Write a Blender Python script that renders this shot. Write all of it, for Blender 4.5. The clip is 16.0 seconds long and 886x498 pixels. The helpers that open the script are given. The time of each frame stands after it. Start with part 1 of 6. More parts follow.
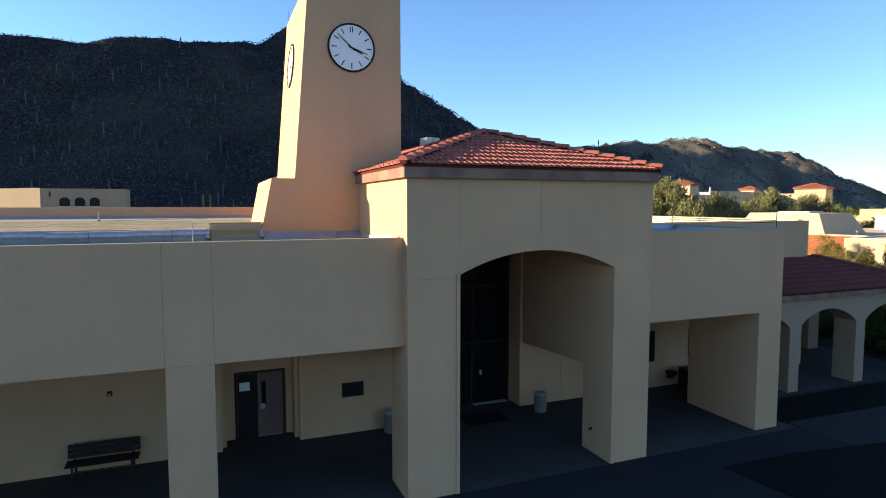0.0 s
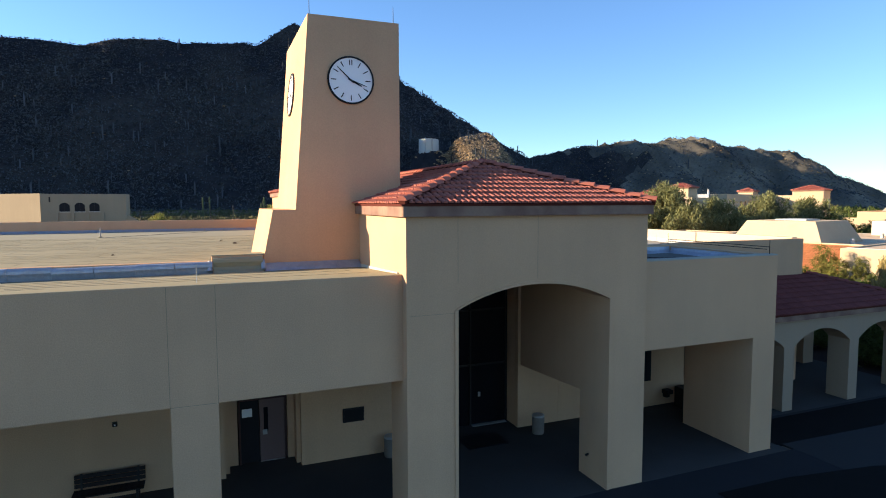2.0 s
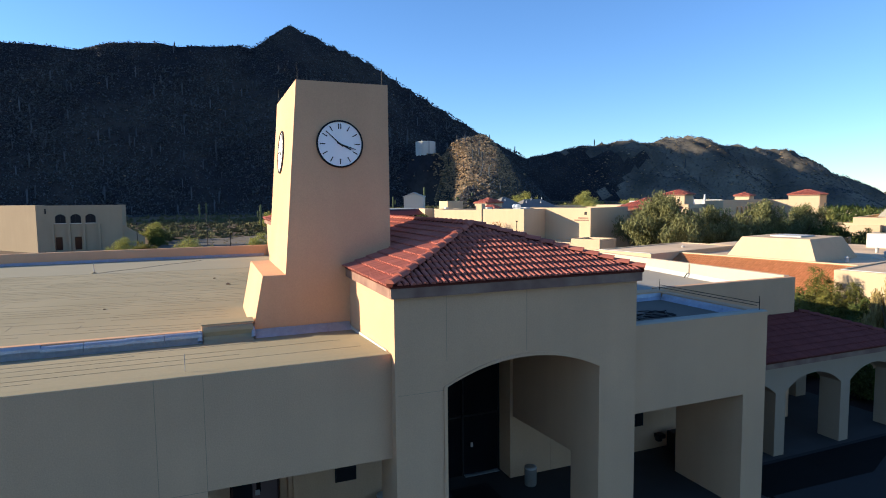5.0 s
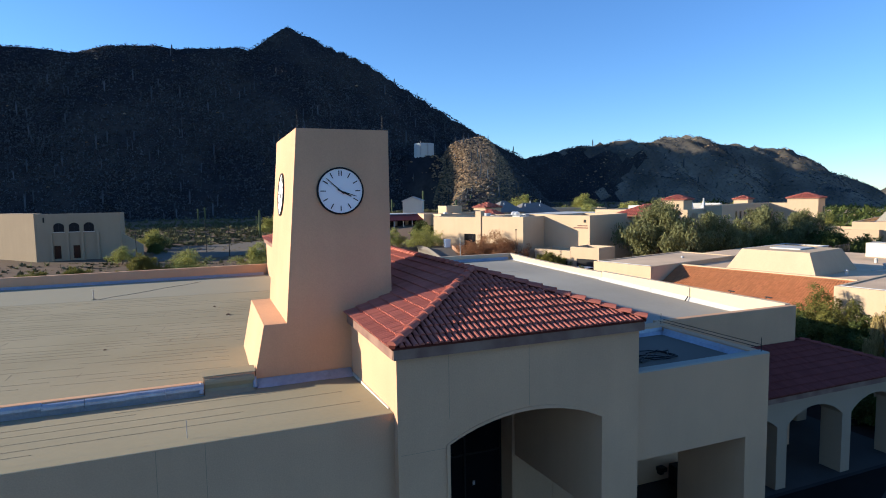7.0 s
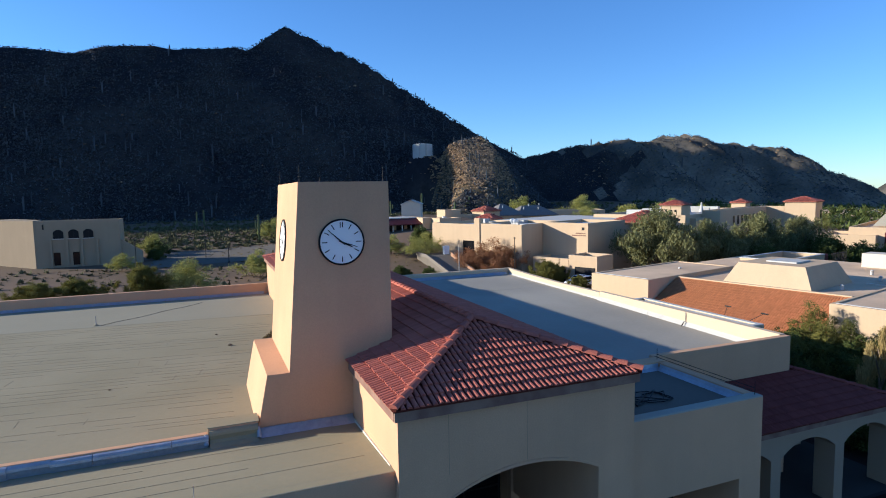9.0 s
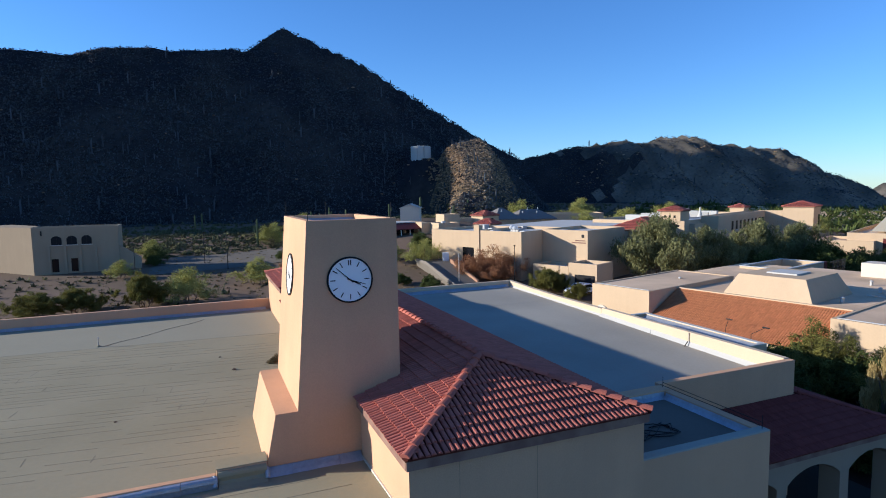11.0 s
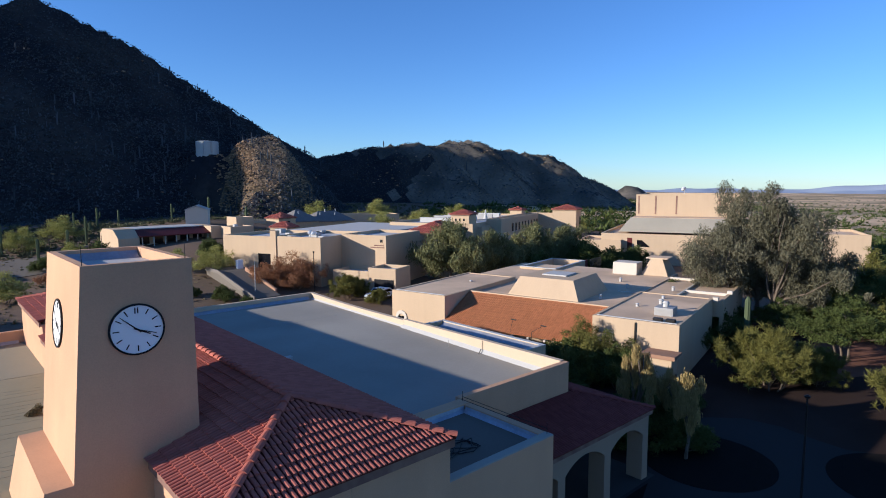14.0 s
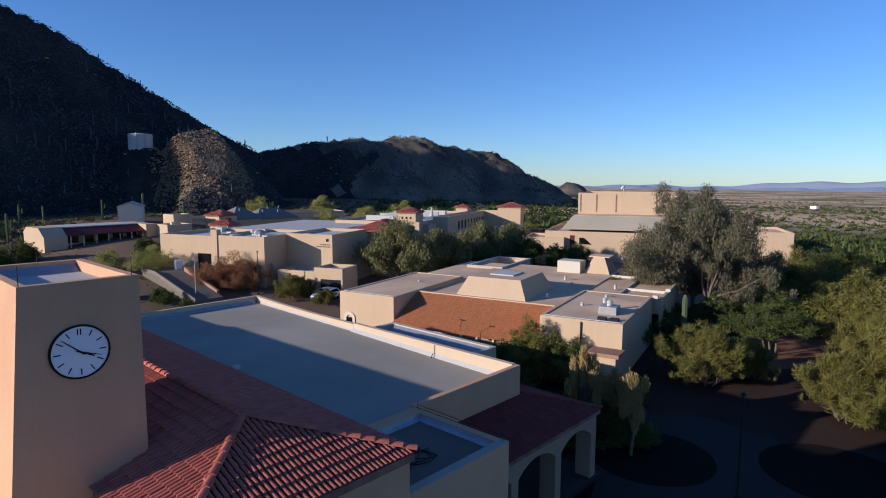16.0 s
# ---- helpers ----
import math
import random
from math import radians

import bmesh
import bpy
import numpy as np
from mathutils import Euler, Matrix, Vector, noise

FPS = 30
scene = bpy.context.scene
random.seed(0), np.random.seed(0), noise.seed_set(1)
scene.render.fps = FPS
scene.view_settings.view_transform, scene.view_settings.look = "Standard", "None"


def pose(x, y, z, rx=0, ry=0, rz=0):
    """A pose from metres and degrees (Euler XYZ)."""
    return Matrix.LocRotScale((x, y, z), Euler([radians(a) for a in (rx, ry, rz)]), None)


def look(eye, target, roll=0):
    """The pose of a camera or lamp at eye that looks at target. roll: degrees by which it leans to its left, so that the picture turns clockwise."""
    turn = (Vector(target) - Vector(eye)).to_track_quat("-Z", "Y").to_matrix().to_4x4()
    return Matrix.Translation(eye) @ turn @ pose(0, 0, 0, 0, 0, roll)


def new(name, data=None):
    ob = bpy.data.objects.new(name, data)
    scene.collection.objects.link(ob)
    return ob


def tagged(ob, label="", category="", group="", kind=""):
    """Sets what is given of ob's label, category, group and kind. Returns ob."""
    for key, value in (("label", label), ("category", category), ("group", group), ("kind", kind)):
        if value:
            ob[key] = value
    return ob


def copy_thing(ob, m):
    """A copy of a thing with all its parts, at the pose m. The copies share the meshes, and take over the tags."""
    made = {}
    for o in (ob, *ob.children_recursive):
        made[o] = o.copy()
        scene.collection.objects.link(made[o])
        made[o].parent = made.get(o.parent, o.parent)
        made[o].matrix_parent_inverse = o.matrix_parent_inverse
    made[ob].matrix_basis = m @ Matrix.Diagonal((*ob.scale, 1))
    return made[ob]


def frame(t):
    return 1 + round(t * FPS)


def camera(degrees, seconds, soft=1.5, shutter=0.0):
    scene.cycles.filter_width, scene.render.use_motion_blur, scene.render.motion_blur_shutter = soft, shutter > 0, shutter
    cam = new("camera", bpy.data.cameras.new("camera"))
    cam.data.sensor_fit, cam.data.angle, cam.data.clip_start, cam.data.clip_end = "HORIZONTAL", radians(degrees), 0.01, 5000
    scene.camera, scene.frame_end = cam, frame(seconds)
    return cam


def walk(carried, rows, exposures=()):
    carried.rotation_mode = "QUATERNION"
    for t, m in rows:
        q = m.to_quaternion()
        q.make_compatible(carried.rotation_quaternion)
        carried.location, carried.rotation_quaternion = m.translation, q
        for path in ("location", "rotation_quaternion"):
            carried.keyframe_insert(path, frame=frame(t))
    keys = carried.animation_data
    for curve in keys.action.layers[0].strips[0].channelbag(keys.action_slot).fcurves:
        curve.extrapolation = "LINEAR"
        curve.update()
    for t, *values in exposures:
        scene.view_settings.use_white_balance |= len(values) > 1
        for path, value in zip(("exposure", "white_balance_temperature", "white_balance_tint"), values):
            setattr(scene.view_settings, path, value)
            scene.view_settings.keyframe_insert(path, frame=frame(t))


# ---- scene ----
cam = camera(73.8, 16.0, soft=1.0)

PATH = [
    (0, (0.075, 0.174, 7.121), (0.811, 2.028, 6.971), 0.0),
    (0.5, (0.044, 0.114, 7.306), (0.779, 1.968, 7.153), -0.0),
    (1, (0.012, 0.061, 7.536), (0.748, 1.914, 7.382), -0.1),
    (1.5, (-0.012, -0.007, 7.786), (0.725, 1.846, 7.631), -0.2),
    (2, (0.015, -0.042, 8.064), (0.753, 1.811, 7.908), -0.2),
    (2.5, (0.069, -0.057, 8.36), (0.808, 1.796, 8.202), -0.3),
    (3, (0.142, -0.08, 8.671), (0.88, 1.772, 8.512), -0.3),
    (3.5, (0.22, -0.071, 8.977), (0.959, 1.781, 8.818), -0.4),
    (4, (0.261, -0.063, 9.314), (1.001, 1.787, 9.153), -0.5),
    (6.5, (0.328, 0.124, 11.139), (1.073, 1.972, 10.965), -0.8),
    (7, (0.317, 0.166, 11.496), (1.063, 2.013, 11.321), -0.9),
    (7.5, (0.251, 0.11, 11.906), (0.999, 1.957, 11.728), -0.9),
    (8, (0.203, 0.066, 12.326), (0.952, 1.912, 12.143), -0.9),
    (8.5, (0.209, 0.043, 12.724), (0.959, 1.888, 12.538), -1.0),
    (9, (0.249, 0.004, 13.155), (0.999, 1.849, 12.966), -1.0),
    (9.5, (0.209, 0.008, 13.503), (0.959, 1.852, 13.312), -1.0),
    (12, (-0.108, 0.385, 14.761), (0.677, 2.214, 14.563), -1.1),
    (12.5, (-0.142, 0.342, 14.96), (0.782, 2.105, 14.759), -1.0),
    (13, (-0.106, 0.428, 15.172), (0.98, 2.094, 14.968), -0.5),
    (13.5, (-0.091, 0.51, 15.35), (1.134, 2.077, 15.144), -0.3),
    (14, (-0.177, 0.542, 15.55), (1.153, 2.02, 15.338), -0.2),
    (14.5, (-0.315, 0.528, 15.705), (1.087, 1.938, 15.487), -0.1),
    (15, (-0.449, 0.562, 15.821), (0.996, 1.926, 15.599), -0.0),
    (15.5, (-0.444, 0.73, 15.937), (1.017, 2.077, 15.709), -0.1),
    (16, (-0.415, 0.934, 16.099), (1.048, 2.278, 15.87), 0.2),
]
walk(cam, [(t, look(eye, target, roll)) for t, eye, target, roll in PATH],
     exposures=[(0, 1.80, 7400, 16), (4, 1.60, 6900, 16), (9, 1.12, 5750, 14.8), (12.5, 0.93, 5550, 18), (14.5, 0.77, 5640, 21), (16, 0.54, 5720, 24)])
SKY, SUN = 0.090, 4.35

# ---------- world, sun ----------
SUN_EL, SUN_AZ = 15.0, 155.0            # degrees: height, and angle from +x counter-clockwise
to_sun = Vector((math.cos(radians(SUN_EL)) * math.cos(radians(SUN_AZ)), math.cos(radians(SUN_EL)) * math.sin(radians(SUN_AZ)), math.sin(radians(SUN_EL))))
world = bpy.data.worlds.new("world")
scene.world = world
world.use_nodes = True
wn = world.node_tree
sky = wn.nodes.new("ShaderNodeTexSky")
sky.sky_type = "NISHITA"
sky.sun_disc = False
sky.sun_elevation = radians(SUN_EL)
sky.sun_rotation = radians(90 - SUN_AZ)
sky.altitude = 600
sky.air_density, sky.dust_density, sky.ozone_density = 1.0, 0.0, 2.6
rich = wn.nodes.new("ShaderNodeHueSaturation")
rich.inputs["Saturation"].default_value = 1.08
even = wn.nodes.new("ShaderNodeGamma")
even.inputs["Gamma"].default_value = 0.95
wn.links.new(sky.outputs[0], even.inputs["Color"])
wn.links.new(even.outputs[0], rich.inputs["Color"])
clear = wn.nodes.new("ShaderNodeMix")
clear.data_type, clear.blend_type = "RGBA", "MULTIPLY"
clear.inputs["Factor"].default_value = 1.0
clear.inputs["B"].default_value = (0.63, 0.865, 1.10, 1.0)
wn.links.new(rich.outputs[0], clear.inputs["A"])
wn.links.new(clear.outputs["Result"], wn.nodes["Background"].inputs[0])
wn.nodes["Background"].inputs[1].default_value = SKY
sun = new("sun", bpy.data.lights.new("sun", "SUN"))
sun.data.energy, sun.data.angle, sun.data.color = SUN, radians(0.6), (0.925, 0.835, 0.635)
sun.matrix_world = look((0, 0, 60), Vector((0, 0, 60)) - to_sun)


# ---------- materials ----------
def material(name, colour, rough=0.85, spread=0.15, scale=1.2, fine=25.0, bump=0.15, metal=0.0, second=None, mix_scale=0.35, per_object=0.0, per_island=0.0, bump_scale=None, streak=0.0, spec=0.12):
    """Two scales of colour change, fine relief, an optional second colour in broad patches."""
    m = bpy.data.materials.new(name)
    m.use_nodes = True
    n, l = m.node_tree.nodes, m.node_tree.links
    b = n["Principled BSDF"]
    b.inputs["Roughness"].default_value, b.inputs["Metallic"].default_value = rough, metal
    b.inputs["Specular IOR Level"].default_value = spec
    co = n.new("ShaderNodeTexCoord")

    def noise_at(s, detail=4.0, stretch=None):
        t = n.new("ShaderNodeTexNoise")
        t.inputs["Scale"].default_value, t.inputs["Detail"].default_value = s, detail
        if stretch:
            mp = n.new("ShaderNodeMapping")
            mp.inputs["Scale"].default_value = stretch
            l.new(co.outputs["Object"], mp.inputs[0])
            l.new(mp.outputs[0], t.inputs["Vector"])
        else:
            l.new(co.outputs["Object"], t.inputs["Vector"])
        return t.outputs["Fac"]

    def math_node(op, a, c):
        q = n.new("ShaderNodeMath")
        q.operation = op
        for i, v in enumerate((a, c)):
            if isinstance(v, (int, float)):
                q.inputs[i].default_value = v
            else:
                l.new(v, q.inputs[i])
        return q.outputs[0]

    total = math_node("ADD", math_node("MULTIPLY", math_node("SUBTRACT", noise_at(scale), 0.5), 1.6 * spread), math_node("MULTIPLY", math_node("SUBTRACT", noise_at(fine, 2.0), 0.5), 1.2 * spread))
    if streak:
        total = math_node("ADD", total, math_node("MULTIPLY", math_node("SUBTRACT", noise_at(1.0, 3.0, (2.2, 2.2, 0.12)), 0.5), 2 * streak))
    if per_object:
        info = n.new("ShaderNodeObjectInfo")
        total = math_node("ADD", total, math_node("MULTIPLY", math_node("SUBTRACT", info.outputs["Random"], 0.5), 2 * per_object))
    if per_island:
        geo = n.new("ShaderNodeNewGeometry")
        total = math_node("ADD", total, math_node("MULTIPLY", math_node("SUBTRACT", geo.outputs["Random Per Island"], 0.5), 2 * per_island))
    base = n.new("ShaderNodeMix")
    base.data_type = "RGBA"
    base.inputs[6].default_value = (*colour, 1)
    base.inputs[7].default_value = (*(second or colour), 1)
    base.inputs[0].default_value = 0.0
    if second:
        ramp = n.new("ShaderNodeMapRange")
        ramp.inputs[1].default_value, ramp.inputs[2].default_value = 0.42, 0.62
        l.new(noise_at(mix_scale, 5.0), ramp.inputs[0])
        l.new(ramp.outputs[0], base.inputs[0])
    hsv = n.new("ShaderNodeHueSaturation")
    l.new(base.outputs[2], hsv.inputs["Color"])
    l.new(math_node("ADD", total, 1.0), hsv.inputs["Value"])
    l.new(hsv.outputs[0], b.inputs["Base Color"])
    if bump:
        bp = n.new("ShaderNodeBump")
        bp.inputs["Strength"].default_value, bp.inputs["Distance"].default_value = bump, 0.02
        l.new(noise_at(bump_scale or fine * 1.5, 3.0), bp.inputs["Height"])
        l.new(bp.outputs[0], b.inputs["Normal"])
    return m


STUCCO = material("stucco", (0.58, 0.340, 0.200), 0.92, 0.19, 0.30, 30.0, 0.35, streak=0.05, second=(0.54, 0.322, 0.192), mix_scale=0.35)
STUCCO_FAR = material("stucco_far", (0.505, 0.372, 0.24), 0.92, 0.1, 0.3, 8.0, 0.1, streak=0.05)
STUCCO_WHITE = material("stucco_white", (0.56, 0.5, 0.41), 0.9, 0.06, 0.5, 20.0, 0.1)
STUCCO_OLIVE = material("olive_stucco", (0.34, 0.26, 0.172), 0.92, 0.12, 0.3, 8.0, 0.1, streak=0.06)
# Arcade stucco: shade under the eaves is put into this darker copy.
STUCCO_SHADED = material("shaded_stucco", (0.34, 0.24, 0.165), 0.92, 0.14, 0.3, 20.0, 0.3, streak=0.06)
STUCCO_CREAM = material("cream_stucco", (0.53, 0.415, 0.29), 0.92, 0.10, 0.3, 12.0, 0.15, streak=0.04)
JOINT = material("joint", (0.30, 0.215, 0.135), 0.95, 0.1)
MEMBRANE = material("roof_membrane", (0.295, 0.258, 0.168), 0.9, 0.09, 0.3, 6.0, 0.3, streak=0.0, second=(0.267, 0.234, 0.15), mix_scale=0.16)
MEMBRANE_GREY = material("grey_roof_coating", (0.345, 0.318, 0.262), 0.9, 0.10, 0.25, 6.0, 0.2, second=(0.295, 0.272, 0.225), mix_scale=0.12)
MEMBRANE_TAN = material("roof_coating_tan", (0.66, 0.475, 0.31), 0.9, 0.12, 0.25, 6.0, 0.2, second=(0.5, 0.36, 0.24), mix_scale=0.15)
MEMBRANE_PALE = material("pale_roof_coating", (0.295, 0.268, 0.19), 0.9, 0.08, 0.3, 6.0, 0.2)
MEMBRANE_SEAM = material("roof_seam", (0.215, 0.187, 0.128), 0.9, 0.15, 0.8, 6.0, 0.2)
WHITE_COAT = material("white_roof_coating", (0.46, 0.45, 0.42), 0.75, 0.06, 0.8, 10.0, 0.2)
FLASHING = material("aluminium_flashing", (0.36, 0.375, 0.41), 0.45, 0.3, 1.5, 9.0, 0.8, metal=0.5)
# Worn road asphalt; also paints the shade on a roof and the ramp.
WEATHERED_AND_SHADED = material("weathered_and_shaded_grey", (0.15, 0.13, 0.105), 0.95, 0.15, 0.2, 8.0, 0.2)
TILE = material("clay_tile", (0.40, 0.128, 0.092), 0.75, 0.12, 2.0, 30.0, 0.2, per_object=0.14, per_island=0.14, spec=0.05)
# Pans coloured well below the tiles to paint shade between and under them.
TILE_PAN_SHADED = material("shaded_tile_pan", (0.11, 0.03, 0.023), 0.85, 0.12, 2.0, 30.0, 0.2, spec=0.04)
# Darker copy of the clay tile; paints the arcade roof's shade.
TILE_SHADED = material("shaded_clay_tile", (0.20, 0.058, 0.05), 0.85, 0.12, 2.0, 30.0, 0.2, per_object=0.12, per_island=0.12, spec=0.05)
TILE_ORANGE = material("orange_clay_tile", (0.47, 0.18, 0.075), 0.75, 0.10, 1.0, 20.0, 0.1, per_island=0.13)
ROOF_CLAY = material("terracotta_roofing", (0.33, 0.19, 0.12), 0.85, 0.15, 1.0, 12.0, 0.2)
FASCIA = material("fascia_wood", (0.27, 0.165, 0.12), 0.8, 0.25, 2.0, 12.0, 0.2, second=(0.20, 0.11, 0.085), mix_scale=1.5)
# Floor shade is put into this concrete, far darker than its own grey.
CONCRETE_SHADED = material("concrete", (0.06, 0.056, 0.05), 0.85, 0.10, 0.4, 15.0, 0.2, second=(0.07, 0.065, 0.06), mix_scale=0.3, spec=0.04)
SHINGLE = material("grey_shingle", (0.17, 0.158, 0.15), 0.9, 0.25, 0.6, 8.0, 0.3)
GRAVEL = material("dark_gravel", (0.013, 0.012, 0.011), 0.95, 0.25, 1.0, 60.0, 0.6, spec=0.04)
ASPHALT = material("asphalt", (0.028, 0.028, 0.029), 0.9, 0.15, 0.4, 40.0, 0.3, spec=0.04)
DESERT = material("desert_soil", (0.175, 0.118, 0.08), 0.95, 0.22, 0.05, 1.5, 0.5, second=(0.12, 0.086, 0.056), mix_scale=0.05, bump_scale=2.0)
PLAIN = material("dry_plain", (0.68, 0.46, 0.26), 0.95, 0.25, 0.01, 0.3, 0.3, second=(0.22, 0.17, 0.08), mix_scale=0.007)
BLACK = material("black_paint", (0.015, 0.015, 0.017), 0.5, 0.1)
DARK_METAL = material("dark_metal", (0.03, 0.028, 0.027), 0.5, 0.15, metal=0.4)
DOOR_PAINT = material("mauve_door_paint", (0.17, 0.105, 0.095), 0.6, 0.08)
DOOR_FRAME = material("brown_door_frame", (0.07, 0.035, 0.03), 0.6, 0.1)
PAPER = material("paper", (0.75, 0.75, 0.74), 0.8, 0.03)
WHITE = material("white_enamel", (0.80, 0.80, 0.80), 0.45, 0.03)
GREY_METAL = material("grey_metal", (0.36, 0.35, 0.33), 0.5, 0.1, metal=0.3)
AGGREGATE = material("exposed_aggregate", (0.19, 0.165, 0.14), 0.95, 0.2, 3.0, 60.0, 0.5)
WOOD = material("dark_wood_slat", (0.028, 0.02, 0.018), 0.7, 0.2)
RED_PAINT = material("dark_red_paint", (0.11, 0.025, 0.022), 0.6, 0.1)
BARK = material("bark", (0.15, 0.115, 0.085), 0.95, 0.25, 2.0, 20.0, 0.5)
CACTUS = material("saguaro_skin", (0.075, 0.095, 0.048), 0.8, 0.2, 1.0, 10.0, 0.4)
# Near slope's shade and its blue cast are put into this near-black rock.
ROCK_SHADED = material("shaded_mountain_rock", (0.022, 0.0225, 0.0265), 0.95, 0.6, 0.35, 1.3, 0.8, second=(0.045, 0.041, 0.038), mix_scale=0.04, bump_scale=0.6, spec=0.04)
# Lighter copy of the rock: sun and haze on the east ridge painted in.
ROCK_SUNLIT = material("sunlit_ridge_rock", (0.17, 0.145, 0.113), 0.95, 0.6, 0.2, 1.1, 0.8, second=(0.072, 0.066, 0.056), mix_scale=0.05, bump_scale=0.6, spec=0.04)
KNOLL = material("knoll_gravel", (0.15, 0.108, 0.066), 0.95, 0.4, 0.3, 2.0, 0.8, second=(0.10, 0.078, 0.048), mix_scale=0.15, bump_scale=1.0, spec=0.04)
BOULDER = material("granite_boulder", (0.29, 0.2, 0.12), 0.95, 0.2, 0.2, 2.0, 0.5, per_island=0.4)
# Red earth kept light where sun falls; the soil around is darkened.
SUNLIT_EARTH = material("sunlit_red_earth", (0.20, 0.098, 0.066), 0.95, 0.3, 0.5, 6.0, 0.5, spec=0.04)
# Soil with the shade of hall and shrubs put into its colour.
SOIL_SHADED = material("shaded_soil", (0.045, 0.03, 0.024), 0.95, 0.3, 0.4, 8.0, 0.6, spec=0.04)
# Near-black plaza: the shade lying on it goes into the colour.
PLAZA_SHADED = material("shaded_plaza_concrete", (0.04, 0.038, 0.036), 0.85, 0.12, 0.3, 12.0, 0.2, spec=0.04)
LEAF = {
    "eucalyptus": material("eucalyptus_leaf", (0.145, 0.134, 0.082), 0.7, 0.2, 0.5, 4.0, 0.0, per_island=0.35),
    "green": material("green_leaf", (0.08, 0.10, 0.028), 0.7, 0.2, 0.5, 4.0, 0.0, per_island=0.35),
    "pepper": material("pepper_leaf", (0.175, 0.175, 0.075), 0.7, 0.2, 0.5, 4.0, 0.0, per_island=0.35),
    "palo": material("palo_verde_leaf", (0.31, 0.305, 0.09), 0.7, 0.2, 0.5, 4.0, 0.0, per_island=0.3),
    "acacia": material("acacia_leaf", (0.16, 0.15, 0.038), 0.7, 0.2, 0.5, 4.0, 0.0, per_island=0.3),
    "brown": material("dry_brown_leaf", (0.28, 0.135, 0.068), 0.8, 0.2, 0.5, 4.0, 0.0, per_island=0.3),
    # Mountain scrub tinted blue-grey: the slope's shade and haze sit in the colour.
    "scrub": material("desert_scrub", (0.066, 0.073, 0.081), 0.9, 0.35, 0.08, 3.0, 0.0, per_island=0.45),
    "sage": material("sage_scrub", (0.115, 0.112, 0.056), 0.9, 0.2, 0.3, 4.0, 0.0, per_island=0.4),
    "straw": material("straw", (0.17, 0.135, 0.07), 0.9, 0.2, 0.3, 4.0, 0.0, per_island=0.3),
    "grass": material("dry_grass", (0.36, 0.27, 0.11), 0.9, 0.2, 0.3, 4.0, 0.0, per_island=0.3),
}


def let_light_through(m, share):
    """Mixes light that passes through the leaf into the material."""
    n, l = m.node_tree.nodes, m.node_tree.links
    b, out = n["Principled BSDF"], n["Material Output"]
    colour = b.inputs["Base Color"].links[0].from_socket
    through_leaf, mixed = n.new("ShaderNodeBsdfTranslucent"), n.new("ShaderNodeMixShader")
    l.new(colour, through_leaf.inputs["Color"])
    mixed.inputs[0].default_value = share
    l.new(b.outputs[0], mixed.inputs[1])
    l.new(through_leaf.outputs[0], mixed.inputs[2])
    l.new(mixed.outputs[0], out.inputs["Surface"])


for kind in ("eucalyptus", "green", "pepper", "palo", "acacia", "brown", "grass"):
    let_light_through(LEAF[kind], 0.25)


def glass_dark(name, colour=(0.008, 0.008, 0.010), rough=0.15):
    m = bpy.data.materials.new(name)
    m.use_nodes = True
    b = m.node_tree.nodes["Principled BSDF"]
    b.inputs["Base Color"].default_value, b.inputs["Roughness"].default_value = (*colour, 1), rough
    b.inputs["Specular IOR Level"].default_value = 0.25
    return m


GLASS = glass_dark("tinted_window_glass")


# ---------- building helpers ----------
def mesh_from(name, bm, mat):
    me = bpy.data.meshes.new(name)
    bmesh.ops.recalc_face_normals(bm, faces=bm.faces)
    bm.to_mesh(me)
    bm.free()
    me.materials.append(mat)
    return me


def part(name, bm, mat, parent, label="", at=None):
    ob = new(name, mesh_from(name, bm, mat))
    ob.parent = parent
    if at is not None:
        ob.matrix_basis = at
    return tagged(ob, label)


def single(name, bm, mat, label, category, kind="", at=None, group=""):
    ob = new(name, mesh_from(name, bm, mat))
    if at is not None:
        ob.matrix_basis = at
    return tagged(ob, label, category, group, kind)


def thing(name, label, category, at=None, group="", kind=""):
    ob = new(name)
    ob.empty_display_size = 0.2
    if at is not None:
        ob.matrix_basis = at
    return tagged(ob, label, category, group, kind)


def box(bm, x0, x1, y0, y1, z0, z1, bevel=0.0):
    vs = [bm.verts.new(p) for p in ((x0, y0, z0), (x1, y0, z0), (x1, y1, z0), (x0, y1, z0), (x0, y0, z1), (x1, y0, z1), (x1, y1, z1), (x0, y1, z1))]
    fs = [bm.faces.new([vs[i] for i in f]) for f in ((3, 2, 1, 0), (4, 5, 6, 7), (0, 1, 5, 4), (1, 2, 6, 5), (2, 3, 7, 6), (3, 0, 4, 7))]
    if bevel:
        es = {e for f in fs for e in f.edges}
        bmesh.ops.bevel(bm, geom=list(es), offset=bevel, segments=2, affect="EDGES", profile=0.5)
    return bm


def boxed(*args, bevel=0.0):
    return box(bmesh.new(), *args, bevel=bevel)


def prism(outline, axis, a, b):
    """A closed outline in the two other axes, drawn out along axis from a to b."""
    bm = bmesh.new()
    put = {"y": lambda p, d: (p[0], d, p[1]), "x": lambda p, d: (d, p[0], p[1]), "z": lambda p, d: (p[0], p[1], d)}[axis]
    lo, hi = [bm.verts.new(put(p, a)) for p in outline], [bm.verts.new(put(p, b)) for p in outline]
    bm.faces.new(lo[::-1]), bm.faces.new(hi)
    for i in range(len(lo)):
        j = (i + 1) % len(lo)
        bm.faces.new((lo[i], lo[j], hi[j], hi[i]))
    return bm


